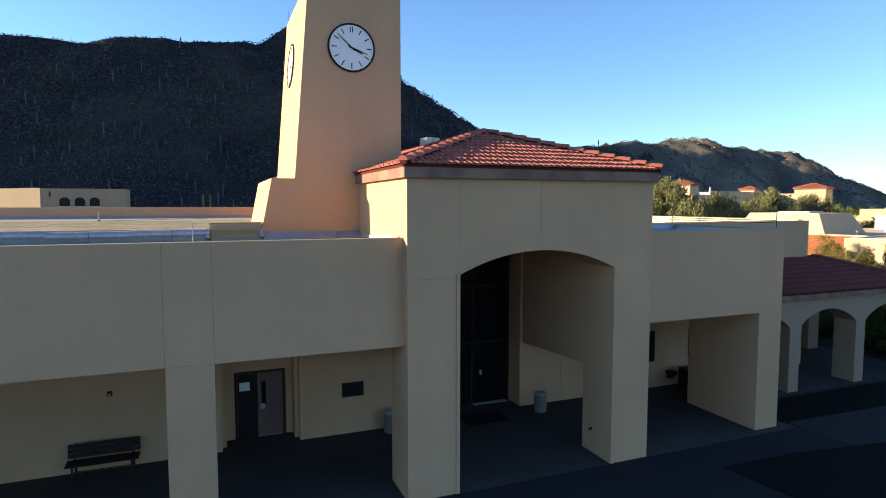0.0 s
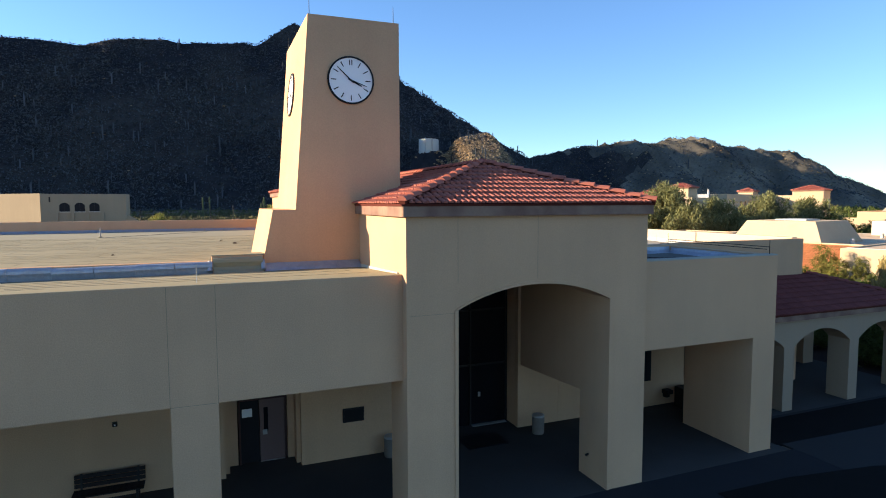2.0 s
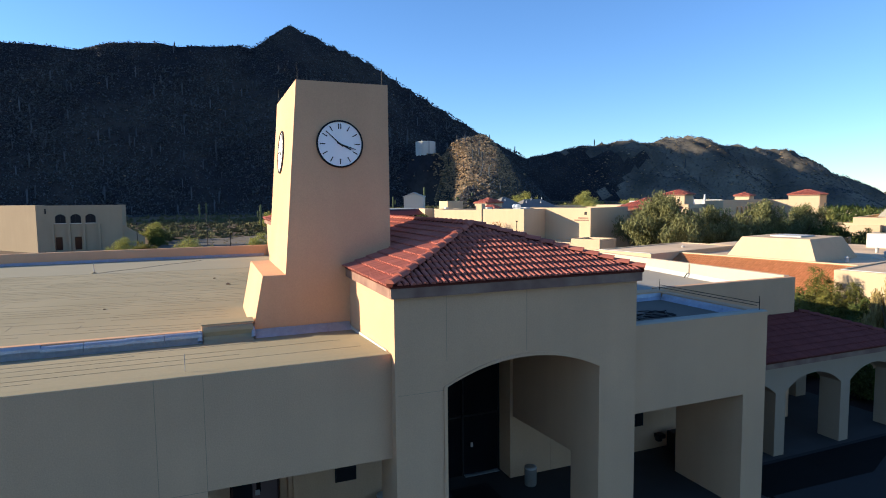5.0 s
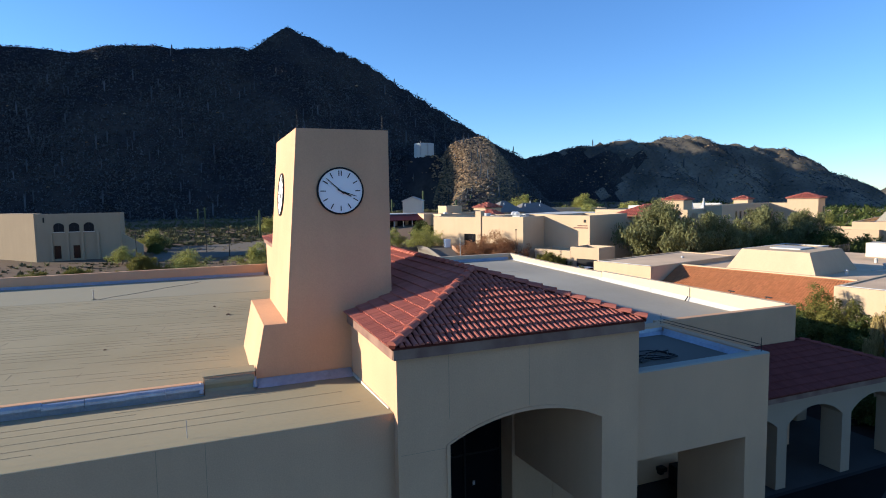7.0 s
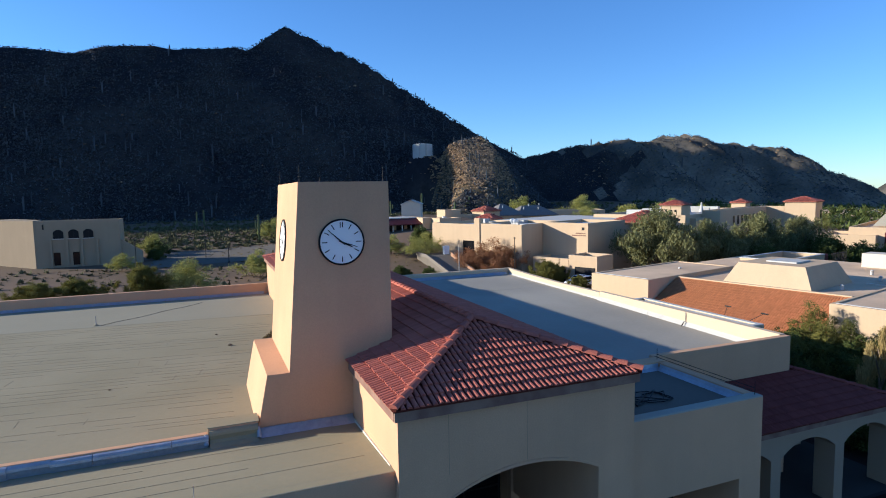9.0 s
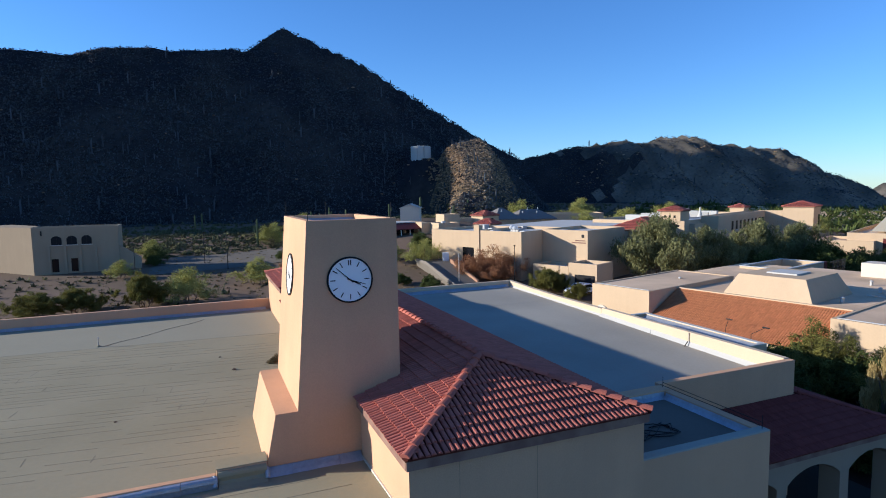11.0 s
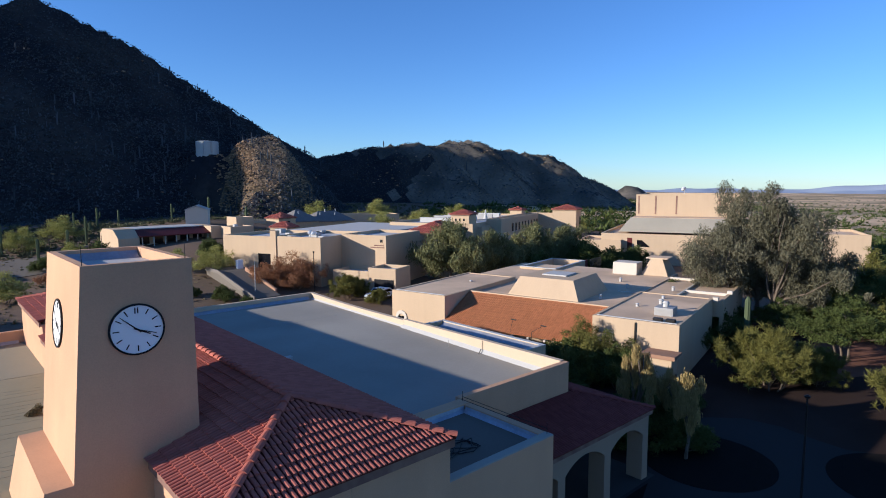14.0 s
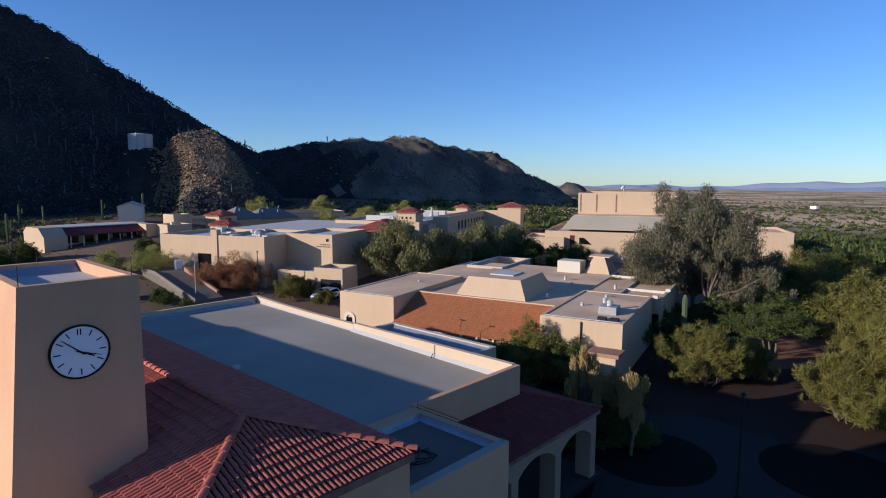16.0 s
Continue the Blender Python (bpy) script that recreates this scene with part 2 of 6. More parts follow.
def arch(x0, x1, spring, crown, steps=18):
    """Points of a segmental arch from (x0, spring) up and over to (x1, spring)."""
    half, rise = (x1 - x0) / 2, crown - spring
    r = (half * half + rise * rise) / (2 * rise)
    a = math.asin(min(1, half / r))
    return [((x0 + x1) / 2 + r * math.sin(-a + 2 * a * i / steps), crown - r + r * math.cos(-a + 2 * a * i / steps)) for i in range(steps + 1)]


def tube(bm, p, q, r0, r1=None, sides=8, cap=True):
    p, q = Vector(p), Vector(q)
    r1 = r0 if r1 is None else r1
    d = (q - p).normalized()
    u = d.orthogonal().normalized()
    w = d.cross(u)
    rings = [[bm.verts.new(c + (u * math.cos(2 * math.pi * i / sides) + w * math.sin(2 * math.pi * i / sides)) * r) for i in range(sides)] for c, r in ((p, r0), (q, r1))]
    for i in range(sides):
        j = (i + 1) % sides
        bm.faces.new((rings[0][i], rings[0][j], rings[1][j], rings[1][i]))
    if cap:
        bm.faces.new(rings[0][::-1]), bm.faces.new(rings[1])
    return bm


def lathe(profile, sides=20):
    bm = bmesh.new()
    rings = [[bm.verts.new((r * math.cos(2 * math.pi * i / sides), r * math.sin(2 * math.pi * i / sides), z)) for i in range(sides)] for r, z in profile]
    for a, b in zip(rings, rings[1:]):
        for i in range(sides):
            j = (i + 1) % sides
            bm.faces.new((a[i], a[j], b[j], b[i]))
    bm.faces.new(rings[0][::-1]), bm.faces.new(rings[-1])
    return bm


def tile_mesh_data(length, r0, r1, steps=5, thick=0.018, crown=0.85):
    """One half-barrel tile along +y (up the slope), open at the lower end so that its edge shows."""
    vs, fs = [], []
    for y, r, lift in ((0.0, r0, 0.035), (length, r1, 0.0)):
        for rr in (r, r - thick):
            for i in range(steps + 1):
                a = math.pi * i / steps
                vs.append((rr * math.cos(a), y, rr * math.sin(a) * crown + lift))
    k = steps + 1
    for i in range(steps):
        fs.append((i, i + 1, 2 * k + i + 1, 2 * k + i))
    fs.append(tuple(range(k)))
    return vs, fs


def slope_frame(origin, along, up):
    """A matrix whose x runs along the eave, y up the slope, z out of it."""
    x, y = Vector(along).normalized(), Vector(up).normalized()
    z = x.cross(y).normalized()
    m = Matrix((x, y, z)).transposed().to_4x4()
    m.translation = origin
    return m
# ---------- terrain ----------
def terrain(x, y):
    """Height of the ground: level round the halls, rising to the mountain, falling away to the plain."""
    s = 0.25 * x + 0.97 * y - 50.0
    rise = 0.052 * np.where(s > 0, s * s / (s + 14.0), 0.0)
    rise = np.minimum(rise, 14.0 + 0 * s)
    q = np.maximum(0.0, 0.93 * x - 0.37 * y - 45.0)
    fall = 0.021 * q * q / (q + 60.0) / (1.0 + 0.0003 * q)
    terrace = 3.0 * np.exp(-((x - 38.0) / 20.0) ** 2 - ((y - 100.0) / 25.0) ** 2) + 3.5 * np.exp(-((x - 50.0) / 22.0) ** 2 - ((y - 138.0) / 22.0) ** 2)
    return rise * np.clip(1.15 - q / 420.0, 0.0, 1.0) - fall + terrace


def grid_mesh(name, xs, ys, height, mat):
    gx, gy = np.meshgrid(xs, ys)
    gz = height(gx, gy)
    verts = np.stack([gx, gy, gz], -1).reshape(-1, 3)
    w = len(xs)
    i, j = np.meshgrid(np.arange(len(xs) - 1), np.arange(len(ys) - 1))
    a = (j * w + i).ravel()
    faces = np.stack([a, a + 1, a + w + 1, a + w], -1)
    me = bpy.data.meshes.new(name)
    me.from_pydata(verts.tolist(), [], faces.tolist())
    me.polygons.foreach_set("use_smooth", [True] * len(me.polygons))
    me.materials.append(mat)
    return me


def spaced(lo, hi, near, far, centre):
    """Steps that grow with the distance from the centre."""
    out, p = [centre], centre
    while p < hi:
        p += near + (far - near) * min(1.0, (abs(p - centre) / 900.0))
        out.append(p)
    p = centre
    while p > lo:
        p -= near + (far - near) * min(1.0, (abs(p - centre) / 900.0))
        out.insert(0, p)
    return np.array(out)


ground = new("ground", grid_mesh("ground", spaced(-1500, 4600, 4.0, 90.0, 30.0), spaced(-2600, 4600, 4.0, 90.0, 40.0), lambda x, y: terrain(x, y) - 0.06, DESERT))
ground.data.materials.append(PLAIN)
for f in ground.data.polygons:
    c = f.center
    f.material_index = 1 if c.x > 150 + 0.25 * abs(c.y - 40) else 0
tagged(ground, "sandy brown desert ground running out to the plain", "ground", kind="structure")

# ---------- mountains ----------
def fractal(x, y, scale, octaves, seed):
    """Smooth random relief from sums of turned waves."""
    rng = np.random.RandomState(seed)
    out, amp, total = 0.0, 1.0, 0.0
    for o in range(octaves):
        acc = 0.0
        for _ in range(5):
            a, ph = rng.uniform(0, 2 * np.pi), rng.uniform(0, 2 * np.pi)
            k = 2 * np.pi / (scale * rng.uniform(0.75, 1.35))
            acc = acc + np.sin(k * (x * np.cos(a) + y * np.sin(a)) + ph + 1.3 * np.sin(0.6 * k * (y * np.cos(a) - x * np.sin(a)) + 2 * ph))
        out, total = out + amp * acc / 5, total + amp
        amp, scale = amp * 0.55, scale / 2.05
    return out / total


def ridges(x, y, lines, slope, crown=0.0):
    """Crest lines with falling sides; a crown wider than 0 rounds them off at the top."""
    best = np.full(x.shape, -50.0)
    for line in lines:
        for (ax, ay, az), (bx, by, bz) in zip(line, line[1:]):
            dx, dy = bx - ax, by - ay
            t = np.clip(((x - ax) * dx + (y - ay) * dy) / (dx * dx + dy * dy), 0, 1)
            d = np.hypot(x - ax - t * dx, y - ay - t * dy)
            best = np.maximum(best, az + t * (bz - az) - slope * d * (d + 0.01) / (d + 0.01 + crown) / (1 + 0.0006 * d))
    return best


MAIN_RIDGE = [[(-95, 253, 64.5), (-59.6, 252, 65.5), (-45, 252, 65.5), (-40.5, 252, 64.6), (-30.6, 252, 68), (-21.5, 252, 68.6), (-14, 252, 69.6), (-6.4, 252, 68.5), (3.6, 252, 70), (15.9, 252, 71), (20.5, 253, 71), (29, 253.5, 76.8), (36.0, 254, 81.2), (45, 252, 77), (48.8, 251.2, 75.0), (65.3, 243.3, 66.4), (77.7, 237.5, 57.2), (90.6, 232.9, 48.7), (104.2, 229.4, 39.6), (117.4, 229.6, 33), (134.9, 231.5, 27.2)]]
# Ridges out of view to the west, added to shade the main slope.
UNSEEN_SHADE_RIDGE = [[(-100, 225, 46), (-160, 240, 62)], [(-130, 325, 130), (-250, 400, 180)]]
FAR_RIDGE = [[(134.9, 231.5, 27.2), (151.3, 229.6, 30.5), (164.3, 226.7, 32.6), (181.0, 220.1, 34.6), (191.6, 217.6, 32.0), (203.7, 220.2, 36.2), (214.3, 217.0, 36.2), (223.0, 215.3, 33), (238.1, 206.3, 31.2), (249.4, 200.5, 29.6), (260.4, 194.4, 23.4), (271.1, 188.2, 19), (282.5, 180.2, 14), (300, 172, 2)],
             [(191, 217, 32), (188, 211, 29), (185, 194, 19)], [(240, 205, 30.5), (238, 184, 18.5), (240, 166, 11)]]


def knoll_height(x, y):
    """A knoll whose boulder face looks west, with a sharp spur along its east side."""
    bx = np.interp(y, [150, 158, 168, 177, 184, 192, 216, 230], [78, 81, 86.6, 91, 93.2, 92.6, 105, 117.4])
    bz = np.interp(y, [142, 150, 158, 168, 177, 184, 190, 195, 216, 230, 240], [-10, 5, 10.8, 17.2, 23.6, 28.8, 31.8, 31.8, 31, 31, 0])
    d = bx - x
    return bz - np.where(d > 0, 0.24 * d + 0.13 * np.maximum(0, d - 9) ** 2, 0.9 * (-d))


def mountain_height(x, y):
    rough = fractal(x, y, 75.0, 6, 7)
    fine = fractal(x, y, 17.0, 4, 9)
    h = np.maximum.reduce([ridges(x, y, MAIN_RIDGE, 1.08), ridges(x, y, FAR_RIDGE, 1.0, 4.0 + 24.0 * np.exp(-((x - 210) / 11) ** 2) + 22.0 * np.exp(-((x - 249) / 14) ** 2) + 7.0 * np.exp(-((x - 178) / 8) ** 2)), ridges(x, y, UNSEEN_SHADE_RIDGE, 1.5)])
    amp = np.clip((h + 2) / 30.0, 0.0, 1.0)
    east = np.clip((x - 140) / 30, 0, 1)
    gully = 1.0 - 2.0 * np.abs(fractal(x, 0.35 * y, 15.0, 3, 21))
    h = h + amp * (0.6 + 1.5 * east) * rough + np.clip((h + 2) / 30, 0, 1) * (0.6 + 0.7 * east) * fine + east * np.clip((h + 2) / 30, 0, 1) * (0.9 * fractal(x, y, 9.0, 2, 15) + 3.0 * (gully - 0.5))
    h = np.maximum(h + 1.0, knoll_height(x, y) + 0.8 + 0.7 * fine)
    base = terrain(x, y)
    pad = np.clip((np.hypot(x - 72.9, y - 196.2) - 4.4) / 3.5, 0, 1)
    h = 25.9 + (h - 25.9) * pad
    return np.where(h > base - 3.0, h, base - 3.0)


mountain = new("mountain", grid_mesh("mountain", np.arange(-330, 330, 2.2), np.arange(135, 460, 2.2), mountain_height, ROCK_SHADED))
mountain.data.materials.append(ROCK_SUNLIT)
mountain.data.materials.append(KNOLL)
# Eastern faces take the rock painted lighter for sun.
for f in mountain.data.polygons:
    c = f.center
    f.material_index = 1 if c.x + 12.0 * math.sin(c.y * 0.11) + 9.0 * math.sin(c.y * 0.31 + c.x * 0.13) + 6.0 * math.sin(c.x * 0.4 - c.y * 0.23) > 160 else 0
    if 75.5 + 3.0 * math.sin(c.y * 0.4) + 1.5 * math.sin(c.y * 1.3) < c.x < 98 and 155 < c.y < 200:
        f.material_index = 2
tagged(mountain, "shaded desert mountain range dotted with scrub and saguaros", "mountain", kind="structure")


def hill_height(x, y):
    u, v = (x - 534) * 0.49 - (y - 314) * 0.87, (x - 534) * 0.87 + (y - 314) * 0.49
    shape = np.exp(-(np.abs(u) / 19) ** 2.4 - (np.abs(v) / 30) ** 2)
    return terrain(x, y) - 1.5 + 17.0 * shape + 3.0 * shape * fractal(x, y, 24.0, 4, 12)


hill = new("far_hill", grid_mesh("far_hill", np.arange(484, 586, 2.5), np.arange(262, 366, 2.5), hill_height, ROCK_SUNLIT))
tagged(hill, "small sunlit rocky hill out on the plain", "hill", kind="structure")

# ---------- paving near the hall ----------
single("pavement", boxed(-40, 60, -30, 13.12, -0.5, 0.0), ASPHALT, "dark paved forecourt before the hall", "pavement", "structure")
single("walkway", boxed(-40, 17.4, 13.124, 19.2, -0.5, 0.004), CONCRETE_SHADED, "smooth grey concrete walkway floor under the arches, darkened for shade", "floor", "structure")


# ---------- tile roofs ----------
TILE_W, TILE_L = 0.163, 0.385


def tiled_slope(parent, name, m, outline, mat, pan_mat, loose=None, crown=0.85, w=TILE_W, length=TILE_L):
    """A roof plane in its own frame m: a pan sheet and rows of barrel tiles inside the outline (list of eave-frame points).
    loose(x, y): whether the tile at that place is a piece of its own."""
    bm = bmesh.new()
    lo = [bm.verts.new((*p, -0.06)) for p in outline]
    hi = [bm.verts.new((*p, 0.0)) for p in outline]
    bm.faces.new(lo[::-1]), bm.faces.new(hi)
    for i in range(len(lo)):
        j = (i + 1) % len(lo)
        bm.faces.new((lo[i], lo[j], hi[j], hi[i]))
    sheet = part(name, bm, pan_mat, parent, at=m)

    def inside(px, py):
        odd = False
        for (ax, ay), (bx, by) in zip(outline, outline[1:] + outline[:1]):
            if (ay > py) != (by > py) and px < ax + (py - ay) / (by - ay) * (bx - ax):
                odd = not odd
        return odd

    vs, fs = tile_mesh_data(length * 1.12, w * 0.40, w * 0.33, crown=crown)
    piece = bpy.data.meshes.new("tile")
    piece.from_pydata(vs, [], fs)
    piece.materials.append(mat)
    xs, ys = [p[0] for p in outline], [p[1] for p in outline]
    rng = random.Random(len(name) + int(100 * m.translation.x))
    allv, allf = [], []
    row = 0
    y = min(ys) - 0.04
    while y < max(ys):
        x = min(xs) + w / 2
        while x < max(xs):
            if inside(x, y + length * 0.5) and inside(x, max(y + 0.05, min(ys) + 0.01)):
                jx, jy, jr = rng.uniform(-0.008, 0.008), rng.uniform(-0.015, 0.015), rng.uniform(-1.2, 1.2)
                if loose and loose(x, y):
                    t = new("tile", piece)
                    t.parent = sheet
                    t.matrix_basis = pose(x + jx, y + jy, 0.0, 0, 0, jr)
                else:
                    k = len(allv)
                    allv += [(vx + x + jx, vy + y + jy, vz) for vx, vy, vz in vs]
                    allf += [tuple(k + i for i in f) for f in fs]
            x += w
        y += length
        row += 1
    if allv:
        me = bpy.data.meshes.new("roof_tiles")
        me.from_pydata(allv, [], allf)
        me.materials.append(mat)
        rest = new("roof_tiles", me)
        rest.parent = sheet
        tagged(rest, kind="stuff")
    return sheet


def cap_row(parent, a, b, mat, r=0.13, length=0.40):
    """Overlapping half-round cap tiles from a (low) to b (high)."""
    a, b = Vector(a), Vector(b)
    d = (b - a).normalized()
    side = d.cross(Vector((0, 0, 1))).normalized()
    m = slope_frame(a, side, d)
    vs, fs = tile_mesh_data(length * 1.1, r, r * 0.85, 6, 0.02)
    piece = bpy.data.meshes.new("ridge_tile")
    piece.from_pydata([(x, y, z + 0.01) for x, y, z in vs], [], fs)
    piece.materials.append(mat)
    n = max(1, int((b - a).length / length))
    part("mortar_bed", tube(bmesh.new(), a + Vector((0, 0, 0.03)), b + Vector((0, 0, 0.03)), 0.085, 0.085, 8), TILE_PAN_SHADED, parent)
    rng = random.Random(n)
    for i in range(n):
        t = new("ridge_tile", piece)
        t.parent = parent
        t.matrix_basis = m @ pose(rng.uniform(-0.008, 0.008), i * (b - a).length / n, 0.015, rng.uniform(-1, 1), 0, rng.uniform(-1.5, 1.5))


# ---------- the hall ----------
hall = thing("campus_hall", "tan stucco campus hall with arched entrance and red tile roof", "building")
FRONT, BLOCK = 13.43, 13.14
# left wing: fascia wall on pillars
wing = [(-40, 3.74), (-40, 6.333), (4.33, 6.333), (4.33, 3.74)]
part("left_wing_wall", prism(wing, "y", FRONT, FRONT + 0.38), STUCCO, hall)
for x0 in (-0.85, -6.0, -11.2, -16.4):
    part("pillar", boxed(x0, x0 + 0.96, FRONT, FRONT + 0.62, 0.0, 3.736, bevel=0.015), STUCCO, hall)
for x0 in (-0.85, 0.11, -6.0, -5.04):
    part("control_joint", boxed(x0 - 0.006, x0 + 0.006, FRONT - 0.003, FRONT + 0.01, 3.74, 6.32), JOINT, hall)
part("control_joint", boxed(-0.85, 0.11, FRONT - 0.003, FRONT + 0.01, 3.734, 3.744), JOINT, hall)
part("soffit", boxed(-40, 4.33, FRONT + 0.382, 18.9, 3.74, 3.9), STUCCO, hall)
part("back_wall", boxed(-40, 0.28, 17.9, 18.2, 0.004, 3.738), STUCCO, hall)
part("back_wall", boxed(2.48, 5.6, 17.95, 18.2, 0.004, 3.738), STUCCO, hall)
part("alcove_wall", boxed(0.28, 0.4, 18.2, 18.7, 0.004, 3.738), STUCCO, hall)
part("alcove_wall", boxed(2.36, 2.48, 18.2, 18.7, 0.004, 3.738), STUCCO, hall)
part("alcove_wall", boxed(0.28, 0.66, 18.702, 18.9, 0.004, 3.738), STUCCO, hall)
part("alcove_wall", boxed(2.16, 2.48, 18.702, 18.9, 0.004, 3.738), STUCCO, hall)
part("alcove_wall", boxed(0.66, 2.16, 18.702, 18.9, 2.07, 3.738), STUCCO, hall)
# left wing roofs
part("flat_roof", prism([(FRONT + 0.002, 6.338), (FRONT + 0.03, 6.346), (FRONT + 0.5, 6.325), (17.5, 6.13), (17.5, 5.7), (FRONT + 0.385, 5.7), (FRONT + 0.385, 6.334), (FRONT + 0.002, 6.334)], "x", -40, 4.328), MEMBRANE, hall, "olive grey coated flat roof strip lapping over the wall")
part("inner_parapet", boxed(-40, 0.06, 17.5, 17.72, 5.7, 6.47, bevel=0.02), STUCCO, hall)
part("raised_parapet", boxed(0.08, 1.46, 17.55, 18.2, 5.7, 6.60, bevel=0.02), STUCCO, hall)
part("parapet_cap", boxed(0.06, 1.48, 17.547, 18.22, 6.602, 6.625), MEMBRANE, hall)
rng = random.Random(5)
for i in range(18):
    x0 = -17.0 + i * 0.95
    w, h = rng.uniform(-0.03, 0.03), rng.uniform(-0.02, 0.02)
    sheet = [(17.40 + w, 6.135), (17.38 + w, 6.24 + h), (17.355 + w, 6.31 + h), (17.365 + w, 6.38 + h), (17.41 + w, 6.43 + h), (17.47, 6.45 + h), (17.496, 6.44 + h), (17.496, 6.135)]
    part("flashing_sheet", prism(sheet, "x", x0, x0 + 0.94 + rng.uniform(-0.01, 0.02)), FLASHING, hall)
# membrane draped over the raised piece, with its ends curled out
part("flashing_sheet", prism([(17.20, 6.15), (17.26, 6.17), (17.40, 6.22), (17.455, 6.30), (17.43, 6.37), (17.40, 6.43), (17.415, 6.50), (17.46, 6.545), (17.545, 6.555), (17.545, 6.15)], "x", 0.12, 1.44), MEMBRANE, hall)
for x0 in (0.0, 1.42):
    part("flashing_curl", tube(bmesh.new(), (x0 + 0.03, 17.34, 6.2), (x0 + 0.03, 17.5, 6.46), 0.07, 0.05, 10), FLASHING, hall)
for i in range(4):
    w = rng.uniform(-0.03, 0.03)
    part("flashing_sheet", prism([(17.42 + w, 6.14), (17.50 + w, 6.22), (17.60 + w, 6.29), (17.66, 6.34), (17.694, 6.345), (17.694, 6.14)], "x", 1.49 + i * 0.7, 2.185 + i * 0.7), FLASHING, hall)
part("flashing_sheet", prism([(13.75, 6.31), (13.75, 6.37), (17.6, 6.22), (17.6, 6.14)], "x", 4.29, 4.327), STUCCO_WHITE, hall)
for y0, x0, x1, turn in ((14.35, -14, -3.2, 0.2), (14.75, -4, 3.9, -0.15), (15.3, -12, 1.0, 0.1), (15.9, -6.5, 3.6, 0.25), (16.4, -13, -1.5, -0.1), (16.75, -2.0, 2.8, 0.2)):
    zz = 6.325 - (y0 - FRONT - 0.5) * 0.0548
    part("roof_seam", boxed(x0, x1, -0.007, 0.007, -0.001, 0.004), MEMBRANE_SEAM, hall, at=pose(0, y0, zz + 0.002, -3.1, 0, turn * 0.4))
part("flat_roof", boxed(-40, 4.40, 17.79, 43.7, 5.7, 6.22), MEMBRANE, hall, "weathered grey membrane flat roof with seams")
part("roof_band", prism([(-40, 39.0), (4.395, 35.6), (4.395, 43.44), (-40, 43.44)], "z", 6.22, 6.225), MEMBRANE_PALE, hall, "paler recoated strip of the roof")
for i in range(40):
    y0 = 19.0 + i * 0.47 + rng.uniform(-0.08, 0.08)
    x0, x1 = -22.0 + rng.uniform(0, 3), (1.0 if y0 < 23 else 4.1)
    while x0 < x1:
        x2 = min(x1, x0 + rng.uniform(1.5, 7.0))
        yy = y0 - 0.11 * x0 + rng.uniform(-0.05, 0.05)
        if rng.random() < 0.72 and yy < 37.5 and yy - 0.11 * (x2 - x0) > 18.3:
            part("roof_seam", boxed(0, x2 - x0 - 0.1, 0, rng.uniform(0.008, 0.02), 6.22, 6.224), MEMBRANE_SEAM, hall, at=pose(x0, yy, 0, 0, 0, -6.3 + rng.uniform(-1.0, 1.0)))
        x0 = x2 + rng.uniform(0, 1.5)
for i in range(34):
    x0, y0 = rng.uniform(-14, 2.5), rng.uniform(20, 34)
    part("roof_seam", boxed(0, 0.02, 0, rng.uniform(0.25, 0.8), 6.22, 6.2245), MEMBRANE_SEAM, hall, at=pose(x0, y0, 0, 0, 0, -6.3 + rng.uniform(-8, 8)))
part("back_parapet", boxed(-40, 4.40, 43.7, 44.0, 5.0, 6.95, bevel=0.02), STUCCO, hall)
for i in range(14):
    x0 = -26.0 + i * 2.15
    part("flashing_sheet", prism([(43.50, 6.225), (43.62, 6.32), (43.697, 6.38), (43.697, 6.225)], "x", x0, x0 + 2.13), FLASHING, hall)
part("left_wing_back_wall", boxed(-40, 11.4, 44.01, 44.2, -0.5, 5.9), STUCCO, hall)
part("right_wing_back_wall", boxed(11.41, 24.7, 44.65, 44.85, -0.5, 4.99), STUCCO, hall)

# entrance block
AX0, AX1 = 5.66, 10.17
front = [(4.33, 0.004), (AX0, 0.004)] + arch(AX0, AX1, 5.44, 5.97) + [(AX1, 0.004), (11.42, 0.004), (11.42, 7.76), (4.33, 7.76)]
part("entrance_wall", prism(front, "y", BLOCK, 14.45), STUCCO, hall)
rim_in, rim_out = arch(AX0, AX1, 5.44, 5.97), arch(AX0 - 0.09, AX1 + 0.09, 5.44, 6.06)
part("arch_moulding", prism([(AX0 - 0.09, 5.43), *rim_out, (AX1 + 0.09, 5.43), (AX1 + 0.001, 5.43), *rim_in[::-1], (AX0, 5.43)][1:-1], "y", BLOCK - 0.035, BLOCK - 0.001), STUCCO, hall)
for x0, x1 in ((AX0 - 0.09, AX0), (AX1, AX1 + 0.09)):
    part("arch_moulding", boxed(x0, x1, BLOCK - 0.03, BLOCK - 0.001, 0.004, 5.436), STUCCO, hall)
for x0, x1, z0, z1 in ((5.654, 5.664, 6.1, 7.74), (7.895, 7.905, 6.1, 7.74), (4.4, 5.6, 5.36, 5.368)):
    part("control_joint", boxed(x0, x1, BLOCK - 0.003, BLOCK + 0.01, z0, z1), JOINT, hall)
part("block_side_wall", boxed(4.33, 4.62, 14.452, 36.0, 3.9, 7.76), STUCCO, hall)
part("block_side_wall", boxed(11.12, 11.42, 14.452, 43.6, 3.0, 7.76), STUCCO, hall)
part("block_side_wall", prism([(14.452, 2.5), (18.1, 2.3), (18.1, 3.0), (14.452, 3.0)], "x", 10.2, 10.5), STUCCO, hall)
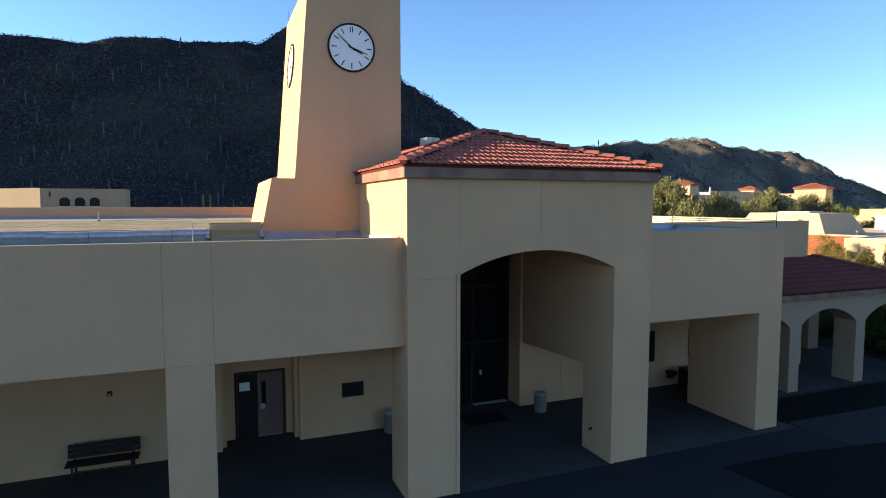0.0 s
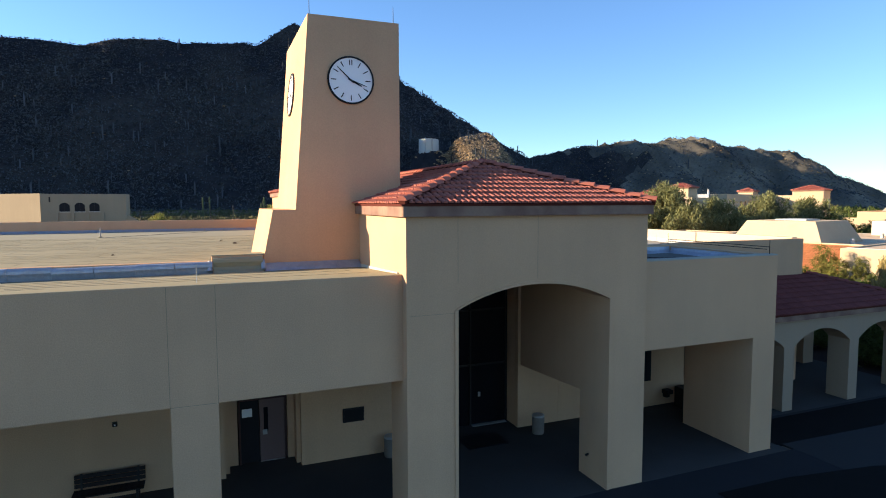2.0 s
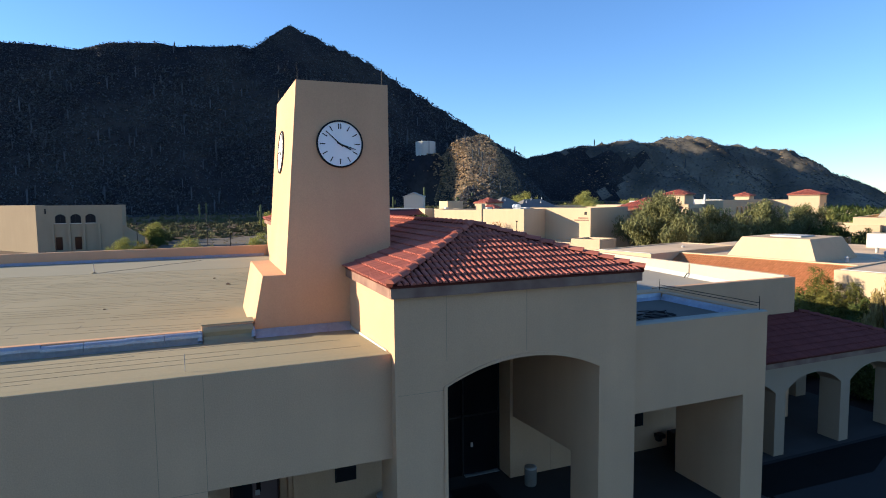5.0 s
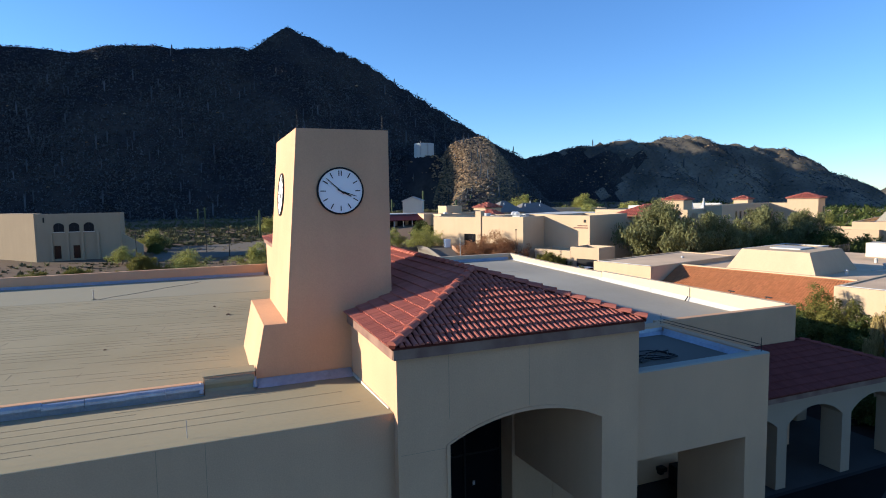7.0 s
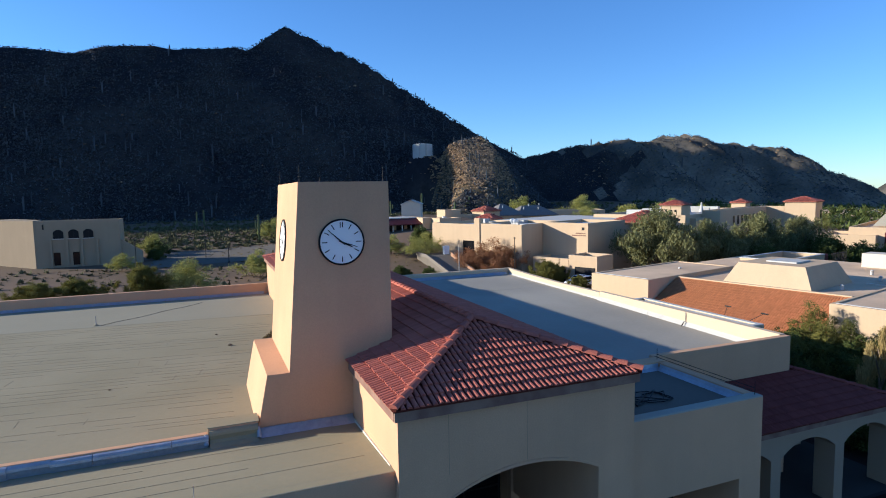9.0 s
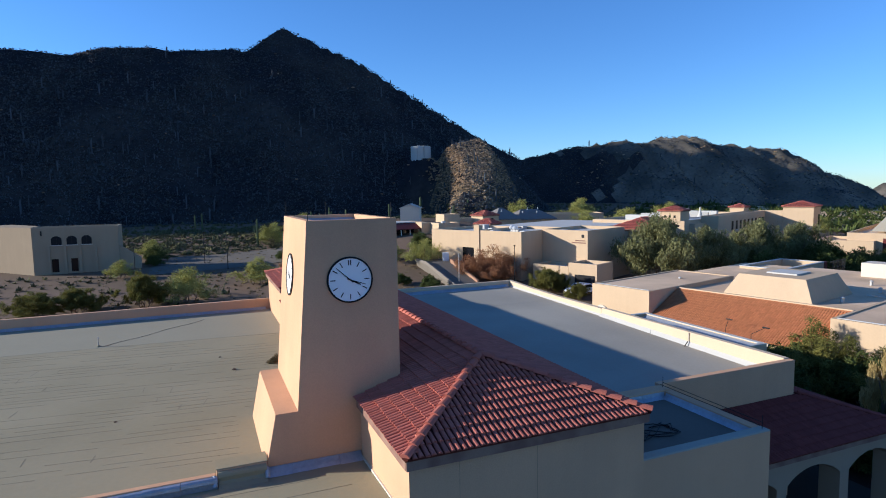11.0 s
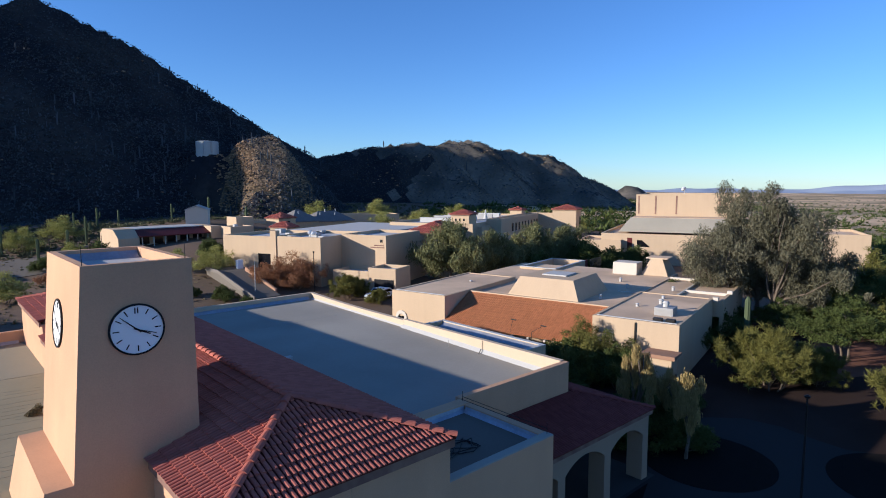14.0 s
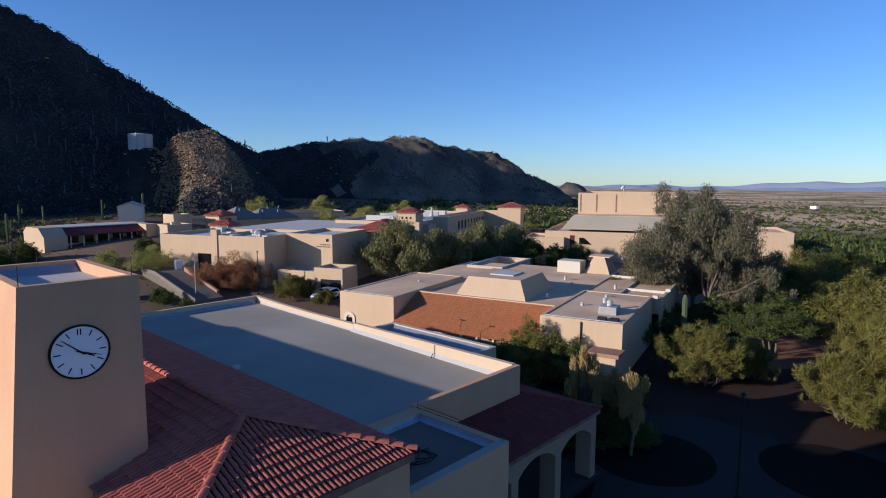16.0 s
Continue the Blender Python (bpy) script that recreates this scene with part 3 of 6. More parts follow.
part("block_side_wall", boxed(10.2, 10.5, 14.452, 18.1, 3.0, 7.0), STUCCO, hall)
part("block_side_wall", boxed(5.35, 5.62, 14.452, 17.94, 2.6, 7.0), STUCCO, hall)
part("entrance_ceiling", boxed(4.63, 11.11, 14.452, 19.2, 6.3, 6.5), STUCCO, hall)
part("entrance_back_wall", boxed(10.12, 11.8, 18.15, 18.4, 0.004, 6.29), STUCCO, hall)
part("entrance_back_wall", boxed(10.12, 10.3, 18.41, 19.1, 0.004, 6.29), STUCCO, hall)
part("entrance_back_wall", boxed(4.63, 5.75, 18.21, 19.1, 0.004, 6.29), STUCCO, hall)
storefront = part("glazed_entrance", boxed(5.76, 10.11, 19.0, 19.1, 0.004, 6.29), GLASS, hall, "tall dark glazed entrance in shade")
for x in (5.80, 7.18, 8.62, 10.06):
    part("mullion", boxed(x - 0.03, x + 0.03, 18.93, 18.998, 0.02, 6.28), DARK_METAL, storefront)
for z in (2.2, 4.2):
    part("mullion", boxed(5.84, 10.02, 18.94, 18.996, z, z + 0.06), DARK_METAL, storefront)
part("threshold", boxed(8.66, 10.02, 18.80, 18.99, 0.005, 0.025), GREY_METAL, storefront)
part("door_handle", boxed(8.90, 8.98, 18.86, 18.90, 1.08, 1.24), GREY_METAL, storefront)

# hipped tile roof over the entrance and the long spine behind it
EX0, EX1, EY0, EY1, EZ, RZ = 4.18, 11.52, 12.96, 36.0, 8.04, 9.25
EYR = 44.0
RX = (EX0 + EX1) / 2
RY0, RY1 = 16.42, 43.9
part("fascia_board", boxed(EX0 + 0.04, EX1 - 0.04, EY0 + 0.03, EY0 + 0.10, 7.74, 8.0), FASCIA, hall, "dark stained wooden fascia")
part("fascia_board", boxed(EX0 + 0.03, EX0 + 0.10, EY0 + 0.105, EY1, 7.74, 8.0), FASCIA, hall)
part("fascia_board", boxed(EX1 - 0.10, EX1 - 0.03, EY0 + 0.105, EYR, 7.74, 8.0), FASCIA, hall)
part("eave_soffit", boxed(EX0 + 0.12, EX1 - 0.12, EY0 + 0.12, EY1 - 0.1, 7.765, 7.84), STUCCO, hall)
rise = RZ - EZ


def hall_slope(name, corner, along, up_end, outline, loose=None):
    up = Vector(up_end) - Vector(corner)
    return tiled_slope(hall, name, slope_frame(Vector(corner), along, up), outline, TILE, TILE_PAN_SHADED, loose)


run_f, run_s = RY0 - EY0, RX - EX0
len_f, len_s = math.hypot(run_f, rise), math.hypot(run_s, rise)
hall_slope("roof_front_slope", (EX0, EY0, EZ), (1, 0, 0), (EX0, RY0, RZ), [(0, 0), (EX1 - EX0, 0), (RX - EX0, len_f)], lambda x, y: True)
hall_slope("roof_side_slope", (EX0, EY1, EZ), (0, -1, 0), (RX, EY1, RZ), [(0, 0), (EY1 - EY0, 0), (EY1 - RY0, len_s), (0, len_s)], lambda x, y: x > EY1 - 18.9)
hall_slope("roof_side_slope", (EX1, EY0, EZ), (0, 1, 0), (RX, EY0, RZ), [(0, 0), (EYR - EY0, 0), (EYR - EY0, len_s), (RY0 - EY0, len_s)])
ridge = part("roof_ridge", boxed(RX - 0.05, RX + 0.05, RY0, RY1, RZ - 0.08, RZ + 0.02), TILE_PAN_SHADED, hall)
cap_row(ridge, (EX0, EY0, EZ + 0.02), (RX, RY0, RZ + 0.03), TILE)
cap_row(ridge, (EX1, EY0, EZ + 0.02), (RX, RY0, RZ + 0.03), TILE)
cap_row(ridge, (RX, RY0, RZ), (RX, RY1, RZ + 0.01), TILE)
# raised rear block on the left of the spine
BX1, BY0, BY1, BZ, low_rise = 8.5, 36.01, 44.0, 8.80, 0.55
BX = (EX0 + BX1) / 2
BR = BY1 - (BX - EX0)
len_b = math.hypot(BX - EX0, low_rise)
part("rear_block_wall", boxed(4.34, BX1 - 0.17, BY0, 43.6, 5.3, 8.56), STUCCO, hall)
part("fascia_board", boxed(EX0 + 0.03, EX0 + 0.10, BY0, BY1 - 0.05, 8.50, 8.76), FASCIA, hall)
part("fascia_board", boxed(EX0 + 0.12, BX1 - 0.12, BY1 - 0.12, BY1 - 0.05, 8.50, 8.76), FASCIA, hall)
part("eave_soffit", boxed(EX0 + 0.105, BX1 - 0.105, BY0, BY1 - 0.125, 8.565, 8.62), STUCCO, hall)
hall_slope("roof_side_slope", (EX0, BY1, BZ), (0, -1, 0), (BX, BY1, BZ + low_rise), [(0, 0), (BY1 - BY0, 0), (BY1 - BY0, len_b), (BY1 - BR, len_b)])
hall_slope("roof_side_slope", (BX1, BY0, BZ), (0, 1, 0), (BX, BY0, BZ + low_rise), [(0, 0), (BY1 - BY0, 0), (BR - BY0, len_b), (0, len_b)])
hall_slope("roof_back_slope", (BX1, BY1, BZ), (-1, 0, 0), (BX1, BR, BZ + low_rise), [(0, 0), (BX1 - EX0, 0), (BX - EX0, len_b)])
part("gable_wall", prism([(EX0 + 0.2, BZ - 0.1), (BX1 - 0.2, BZ - 0.1), (BX, BZ + low_rise - 0.08)], "y", BY0, BY0 + 0.2), STUCCO, hall)
# Block never in view, added so its shadow reaches the right roof's back.
part("rear_tower", boxed(6.5, BX1, BY1 + 0.95, 48.6, -0.5, 9.06, bevel=0.02), STUCCO, hall, "unseen plain block added to lengthen the roof shadow")
cap_row(ridge, (EX0, BY1, BZ), (BX, BR, BZ + low_rise), TILE)
cap_row(ridge, (BX, BY0, BZ + low_rise), (BX, BR, BZ + low_rise + 0.01), TILE)

# right wing
part("right_wing_wall", prism([(11.42, 3.76), (15.94, 3.76), (15.94, 0.004), (16.89, 0.004), (16.89, 6.38), (11.42, 6.38)], "y", FRONT, FRONT + 0.38), STUCCO, hall)
part("right_wing_side", boxed(16.55, 16.89, FRONT + 0.382, 17.808, 3.76, 6.38), STUCCO, hall)
part("right_wing_pier", boxed(15.94, 16.89, FRONT + 0.382, 16.27, 0.004, 3.758), STUCCO, hall)
part("right_wing_parapet", boxed(11.43, 16.89, 17.81, 18.4, 3.76, 6.42, bevel=0.015), STUCCO, hall)
part("soffit", boxed(11.42, 16.54, FRONT + 0.382, 18.1, 3.762, 3.9), STUCCO, hall)
part("back_wall", boxed(11.81, 19.5, 18.15, 18.4, 0.004, 3.755), STUCCO, hall)
# Darker grey than the other coated roofs, to put the shade in.
part("flat_roof", boxed(11.43, 16.54, FRONT + 0.382, 17.8, 5.5, 6.12), WEATHERED_AND_SHADED, hall, "flat roof coloured dark for shade")
for i in range(4):
    part("flashing_sheet", prism([(16.36, 6.124), (16.50, 6.22), (16.546, 6.33), (16.546, 6.124)], "y", 13.9 + i * 0.96, 14.85 + i * 0.96), FLASHING, hall)
    part("flashing_sheet", prism([(17.64, 6.124), (17.77, 6.22), (17.806, 6.36), (17.806, 6.124)], "x", 12.2 + i * 1.08, 13.27 + i * 1.08), FLASHING, hall)

part("coping", prism([(FRONT - 0.01, 6.36), (FRONT + 0.02, 6.40), (FRONT + 0.36, 6.40), (FRONT + 0.392, 6.30), (FRONT + 0.392, 6.125), (FRONT + 0.384, 6.125), (FRONT + 0.384, 6.384), (FRONT - 0.002, 6.384)], "x", 11.43, 16.885), MEMBRANE_GREY, hall, "grey roof coating lapped over the parapet")
part("conductor_cable", tube(bmesh.new(), (16.72, 13.6, 6.62), (16.72, 18.1, 6.62), 0.012, 0.012, 6), DARK_METAL, hall)
part("conductor_cable", tube(bmesh.new(), (16.60, 13.6, 6.55), (16.60, 18.1, 6.55), 0.012, 0.012, 6), DARK_METAL, hall)
for y in (13.6, 18.1):
    part("cable_post", tube(bmesh.new(), (16.72, y, 6.38), (16.72, y, 6.85), 0.014, 0.01, 6), DARK_METAL, hall)

# right flat roof behind
RISE = [(18.41, 5.58), (32.0, 5.92), (44.6, 6.13)]


def right_roof(y):
    return float(np.interp(y, [p[0] for p in RISE], [p[1] for p in RISE]))


def on_right_roof(bm):
    """Lift a piece drawn from height 0 onto the rising roof."""
    for v in bm.verts:
        v.co.z += right_roof(v.co.y)
    return bm


part("flat_roof", prism([*RISE, (44.6, 5.2), (18.41, 5.2)], "x", 11.43, 16.88), MEMBRANE_GREY, hall, "pale grey coated flat roof")
part("flat_roof", prism([(18.76, right_roof(18.76)), *RISE[1:], (44.6, 5.2), (18.76, 5.2)], "x", 16.882, 24.4), MEMBRANE_GREY, hall)
part("right_front_parapet", boxed(16.9, 24.74, 18.45, 18.75, 3.0, 6.42, bevel=0.015), STUCCO, hall)
part("right_side_parapet", boxed(24.42, 24.74, 18.76, 32.0, 3.0, 6.46, bevel=0.015), STUCCO_CREAM, hall)
part("right_side_parapet", prism([(32.01, 3.0), (32.01, 6.40), (37.0, 6.40), (41.0, 6.48), (44.6, 6.62), (44.6, 3.0)], "x", 24.42, 24.74), STUCCO_CREAM, hall)
part("right_back_parapet", boxed(11.43, 24.74, 44.61, 44.9, 5.0, 6.63, bevel=0.015), STUCCO_CREAM, hall)
part("right_lower_wall", boxed(19.5, 24.6, 18.46, 44.6, -0.5, 5.0), STUCCO, hall)
part("cant_strip", on_right_roof(prism([(24.18, 0.004), (24.42, 0.2), (24.42, 0.004)], "y", 18.8, 31.98)), WHITE_COAT, hall, "white coated roof edge strip")
part("cant_strip", on_right_roof(prism([(24.29, 0.004), (24.42, 0.11), (24.42, 0.004)], "y", 32.02, 44.4)), WHITE_COAT, hall)
for i in range(6):
    part("flashing_sheet", on_right_roof(prism([(44.3 + 0.03 * (i % 2), 0.004), (44.5, 0.16 + 0.02 * (i % 3)), (44.6, 0.2), (44.6, 0.004)], "x", 12.0 + i * 2.03, 14.02 + i * 2.03)), FLASHING, hall)
part("roof_vent", boxed(14.75, 15.15, 30.2, 30.5, 5.85, 6.08, bevel=0.02), WHITE_COAT, hall)
part("roof_seam", on_right_roof(boxed(12.5, 24.0, 37.9, 37.93, 0.001, 0.005)), MEMBRANE_GREY, hall)
part("wall_pipe", tube(bmesh.new(), (24.38, 24.4, 5.9), (24.38, 24.4, 6.44), 0.02, 0.02, 8), GREY_METAL, hall)
part("wall_pipe", tube(bmesh.new(), (24.0, 24.3, 5.74), (24.3, 24.4, 5.95), 0.025, 0.025, 8), DARK_METAL, hall)

# clock tower
tower = thing("clock_tower", "tan stucco clock tower with battered side and buttress", "tower")
TY0, TY1 = 17.72, 22.5
part("shaft", prism([(2.28, 6.06), (2.86, 13.1), (5.65, 13.1), (5.65, 6.06)], "y", TY0, TY1), STUCCO, tower)
part("parapet", prism([(2.86, 13.101), (2.89, 13.55), (5.65, 13.55), (5.65, 13.101)], "y", TY0, TY0 + 0.22), STUCCO, tower)
part("parapet", prism([(2.86, 13.101), (2.89, 13.55), (5.65, 13.55), (5.65, 13.101)], "y", TY1 - 0.22, TY1), STUCCO, tower)
part("parapet", prism([(2.86, 13.101), (2.89, 13.55), (3.11, 13.55), (3.11, 13.101)], "y", TY0 + 0.222, TY1 - 0.222), STUCCO, tower)
part("parapet", boxed(5.43, 5.65, TY0 + 0.222, TY1 - 0.222, 13.101, 13.55), STUCCO, tower)
part("roof_coating", boxed(3.12, 5.42, TY0 + 0.23, TY1 - 0.23, 13.102, 13.22), WHITE_COAT, tower)
part("flashing_sheet", prism([(TY0 + 0.225, 13.222), (TY0 + 0.225, 13.44), (TY0 + 0.5, 13.222)], "x", 3.13, 5.41), FLASHING, tower)
part("flashing_sheet", prism([(TY1 - 0.225, 13.222), (TY1 - 0.225, 13.44), (TY1 - 0.5, 13.222)], "x", 3.13, 5.41), FLASHING, tower)
part("flashing_sheet", prism([(3.115, 13.222), (3.115, 13.42), (3.4, 13.222)], "y", TY0 + 0.51, TY1 - 0.51), FLASHING, tower)
part("buttress", prism([(1.38, 5.9), (1.78, 7.88), (2.46, 7.88), (2.30, 5.9)], "y", TY0 + 0.004, TY1 - 0.004), STUCCO, tower)
for x, y in ((2.95, 17.8), (5.5, 17.8), (2.95, TY1 - 0.1), (4.4, TY1 - 0.1)):
    part("lightning_rod", tube(bmesh.new(), (x, y, 13.54), (x, y, 14.05), 0.012, 0.006, 6), DARK_METAL, tower)


def clock(at):
    face = part("clock", lathe([(0.665, 0.0), (0.665, 0.03), (0.655, 0.034)], 48), WHITE, tower, "round white clock with black rim", at)
    bm = lathe([(0.655, -0.002), (0.705, -0.002), (0.705, 0.05), (0.66, 0.06), (0.655, 0.05)], 48)
    for f in [f for f in bm.faces if len(f.verts) > 4]:
        bm.faces.remove(f)
    part("rim", bm, BLACK, face)
    for i in range(12):
        a = math.pi * i / 6
        xs = (-0.035, 0.035) if i == 0 else (0,)
        for dx in xs:
            part("hour_mark", boxed(dx - 0.014, dx + 0.014, 0.44, 0.60, 0.036, 0.042), BLACK, face, at=pose(0, 0, 0, 0, 0, -math.degrees(a)))
    for name, ang, lo, hi, w in (("hour_pointer", 117, -0.10, 0.36, 0.026), ("minute_pointer", -48, -0.12, 0.56, 0.018), ("tail_pointer", 109, -0.02, 0.50, 0.016)):
        z = {"hour_pointer": 0.050, "minute_pointer": 0.058, "tail_pointer": 0.066}[name]
        part(name, prism([(-w, lo), (w, lo), (w * 0.55, hi), (-w * 0.55, hi)], "z", z, z + 0.006), BLACK, face, at=pose(0, 0, 0, 0, 0, -ang))


clock(pose(4.13, TY0 - 0.002, 11.73, 90, 0, 0))
lean = math.degrees(math.atan2(2.86 - 2.28, 13.1 - 6.06))
clock(pose(2.28 + (11.78 - 6.06) * 0.58 / 7.04 - 0.002, 20.4, 11.66, 90 - lean, 0, -90))

# arcade at the right
ARC_Y = 15.7
arc_out = [(16.9, 3.6), (16.9, 0.01), (17.2, 0.01)] + arch(17.2, 20.28, 2.5, 3.08, 16) + [(20.28, 0.01), (20.82, 0.01)] + arch(20.82, 23.98, 2.5, 3.1, 16) + [(23.98, 0.01), (24.52, 0.01)] + arch(24.52, 27.55, 2.5, 3.1, 16) + [(27.55, 0.01), (28.1, 0.01), (28.1, 3.6)]
arcade = thing("arcade", "covered walkway with stucco arches and red tile roof, both darkened for shade", "arcade")
part("arch_wall", prism(arc_out, "y", ARC_Y, ARC_Y + 0.9), STUCCO_SHADED, arcade)
part("arch_wall", prism([(ARC_Y + 0.902, 3.6), (ARC_Y + 0.902, 2.4)] + arch(ARC_Y + 0.92, 20.2, 2.5, 3.1, 14) + [(20.2, 0.01), (20.9, 0.01), (20.9, 2.5)] + arch(20.95, 24.2, 2.5, 3.1, 14) + [(24.3, 2.5), (24.3, 3.6)], "x", 27.4, 28.1), STUCCO_SHADED, arcade)
part("paving", boxed(17.0, 28.6, ARC_Y - 0.2, 24.6, -0.3, 0.008), CONCRETE_SHADED, arcade)
ay0, az0, ay1, az1 = ARC_Y - 0.22, 3.82, 18.44, 4.82
up_len = math.hypot(ay1 - ay0, az1 - az0)
tiled_slope(arcade, "roof_slope", slope_frame(Vector((16.9, ay0, az0)), (1, 0, 0), Vector((0, ay1 - ay0, az1 - az0))), [(0, 0), (11.35, 0), (8.1, up_len), (0, up_len)], TILE_SHADED, TILE_PAN_SHADED, lambda x, y: x > 4.0 and y < 1.8)
tiled_slope(arcade, "roof_slope", slope_frame(Vector((28.25, ay0, az0)), (0, 1, 0), Vector((-3.25, 0, az1 - az0))), [(0, 0), (9.0, 0), (9.0, math.hypot(3.25, az1 - az0)), (ay1 - ay0, math.hypot(3.25, az1 - az0))], TILE_SHADED, TILE_PAN_SHADED)
hip = part("roof_hip", boxed(24.9, 25.0, 18.3, 18.44, 4.7, 4.82), TILE_PAN_SHADED, arcade)
cap_row(hip, (28.25, ay0, az0 + 0.01), (25.0, ay1, az1 + 0.01), TILE_SHADED)
part("fascia_board", boxed(16.92, 28.15, ay0 + 0.03, ay0 + 0.10, 3.56, 3.79), FASCIA, arcade)
part("fascia_board", boxed(28.10, 28.17, ay0 + 0.105, 24.3, 3.56, 3.79), FASCIA, arcade)
part("eave_soffit", boxed(16.92, 28.05, ay0 + 0.12, 24.3, 3.605, 3.64), STUCCO_SHADED, arcade)
# ---------- the walkway's things ----------
door = thing("entrance_door", "pair of mauve metal doors, one standing open and dark", "door", pose(0.70, 18.70, 0.004))
part("frame", prism([(0, 0), (0, 2.05), (1.42, 2.05), (1.42, 0), (1.37, 0), (1.37, 2.0), (0.05, 2.0), (0.05, 0)], "y", -0.05, 0.14), DOOR_FRAME, door)
# Black sheet stands for the unlit room behind the open leaf.
part("opening", boxed(0.051, 0.60, 0.06, 0.10, 0.004, 1.998), BLACK, door, "black sheet for the dark inside of the doorway")
part("notice", boxed(0.10, 0.40, 0.045, 0.055, 1.46, 1.72), PAPER, door, "white paper notice")
leaf = part("leaf", boxed(0.62, 1.366, 0.03, 0.08, 0.012, 1.996, bevel=0.006), DOOR_PAINT, door)
part("vision_panel", boxed(0.74, 0.87, 0.018, 0.028, 0.95, 1.72), GLASS, leaf)
part("lever", boxed(0.70, 0.84, -0.01, 0.026, 0.86, 1.02, bevel=0.008), GREY_METAL, leaf)
part("sill", boxed(0.62, 1.36, -0.02, 0.025, 0.004, 0.02), GREY_METAL, door)

board = thing("notice_board", "small dark framed board on the stucco wall", "sign", pose(3.76, 17.945, 1.17))
part("frame", boxed(0, 0.68, -0.05, 0.0, 0, 0.45, bevel=0.01), DARK_METAL, board)
part("panel", boxed(0.04, 0.64, -0.058, -0.051, 0.04, 0.41), BLACK, board)
bell = thing("wall_lamp", "small square wall lamp", "lamp", pose(-2.52, 17.9, 2.0))
part("housing", boxed(-0.06, 0.06, -0.07, 0.0, 0, 0.13, bevel=0.01), DARK_METAL, bell)
part("lens", boxed(-0.02, 0.02, -0.078, -0.071, 0.03, 0.07), WHITE, bell)

bench = thing("park_bench", "dark slatted wooden bench against the wall", "bench", pose(-2.66, 17.45, 0.004))
for i in range(4):
    part("seat_slat", boxed(-0.85, 0.85, -0.28 + i * 0.12, -0.18 + i * 0.12, 0.43, 0.465, bevel=0.006), WOOD, bench)
for i in range(3):
    part("back_slat", boxed(-0.85, 0.85, 0.205 + i * 0.02, 0.235 + i * 0.02, 0.50 + i * 0.12, 0.605 + i * 0.12, bevel=0.006), WOOD, bench)
for x in (-0.68, 0.68):
    part("leg_frame", prism([(-0.30, 0.0), (-0.24, 0.0), (-0.20, 0.40), (0.16, 0.40), (0.24, 0.0), (0.30, 0.0), (0.22, 0.46), (0.29, 0.86), (0.25, 0.86), (0.17, 0.43), (-0.25, 0.43)], "x", x - 0.025, x + 0.025), DARK_METAL, bench)
part("stretcher", tube(bmesh.new(), (-0.68, 0.0, 0.2), (0.68, 0.0, 0.2), 0.015), DARK_METAL, bench)

def litter_bin(at):
    b = thing("litter_bin", "round pebbled concrete litter bin on the walkway", "bin", at, "bins under the walkway")
    part("body", lathe([(0.20, 0.0), (0.21, 0.02), (0.215, 0.58), (0.205, 0.60)], 24), AGGREGATE, b)
    part("lid", lathe([(0.215, 0.601), (0.22, 0.62), (0.20, 0.66), (0.12, 0.69)], 24), GREY_METAL, b)
    return b


first_bin = litter_bin(pose(10.55, 17.45, 0.004))
copy_thing(first_bin, pose(5.22, 17.6, 0.004))
mat_ob = thing("door_mat", "black rubber mat on the walkway floor", "mat", pose(8.45, 17.6, 0.004))
part("pad", boxed(-0.75, 0.75, -0.55, 0.55, 0, 0.012, bevel=0.004), BLACK, mat_ob)
fountain = thing("drinking_fountain", "dark wall-hung drinking fountain", "fountain", pose(16.78, 18.145, 0.42))
part("basin", boxed(-0.16, 0.16, -0.32, 0.0, 0.05, 0.22, bevel=0.03), DARK_METAL, fountain)
part("apron", boxed(-0.10, 0.10, -0.2, 0.0, -0.1, 0.05, bevel=0.02), DARK_METAL, fountain)
bin_box = thing("storage_box", "low dark grey box under the walkway", "box", pose(17.35, 17.3, 0.004))
part("body", boxed(-0.4, 0.4, -0.5, 0.5, 0, 0.82, bevel=0.02), DARK_METAL, bin_box)
for x0 in (15.62, 17.75):
    w = thing("wall_board", "tall narrow dark board on the wall", "sign", pose(x0, 18.145, 1.05), "wall boards")
    part("frame", boxed(0, 0.42, -0.05, 0, 0, 1.2, bevel=0.01), DARK_METAL, w)
    part("panel", boxed(0.04, 0.38, -0.058, -0.051, 0.04, 1.16), BLACK, w)
spout = thing("wall_spigot", "small dark hose tap on the pier", "tap", pose(10.17, 13.99, 0.68))
part("pipe", tube(bmesh.new(), (0.0, 0, 0.03), (-0.10, 0, 0.0), 0.03), DARK_METAL, spout)
hose = thing("roof_hose", "coil of dark hose lying on the flat roof", "hose", pose(13.9, 15.3, 6.125))
hb = bmesh.new()
hr = random.Random(3)
pts = [Vector((0.9 * math.cos(a * 0.55) * hr.uniform(0.5, 1.1), 0.55 * math.sin(a * 0.8) * hr.uniform(0.5, 1.1), 0.03 + 0.02 * (a % 3))) for a in range(40)]
for p, q in zip(pts, pts[1:]):
    tube(hb, p, q, 0.018, 0.018, 5, False)
part("coil", hb, BLACK, hose)
vent = thing("roof_vent_pipe", "thin dark rod standing on the flat roof", "pipe", pose(-0.25, 13.9, 6.3), "roof vents")
part("pipe", tube(bmesh.new(), (0, 0, 0), (0, 0, 0.42), 0.009), GREY_METAL, vent)
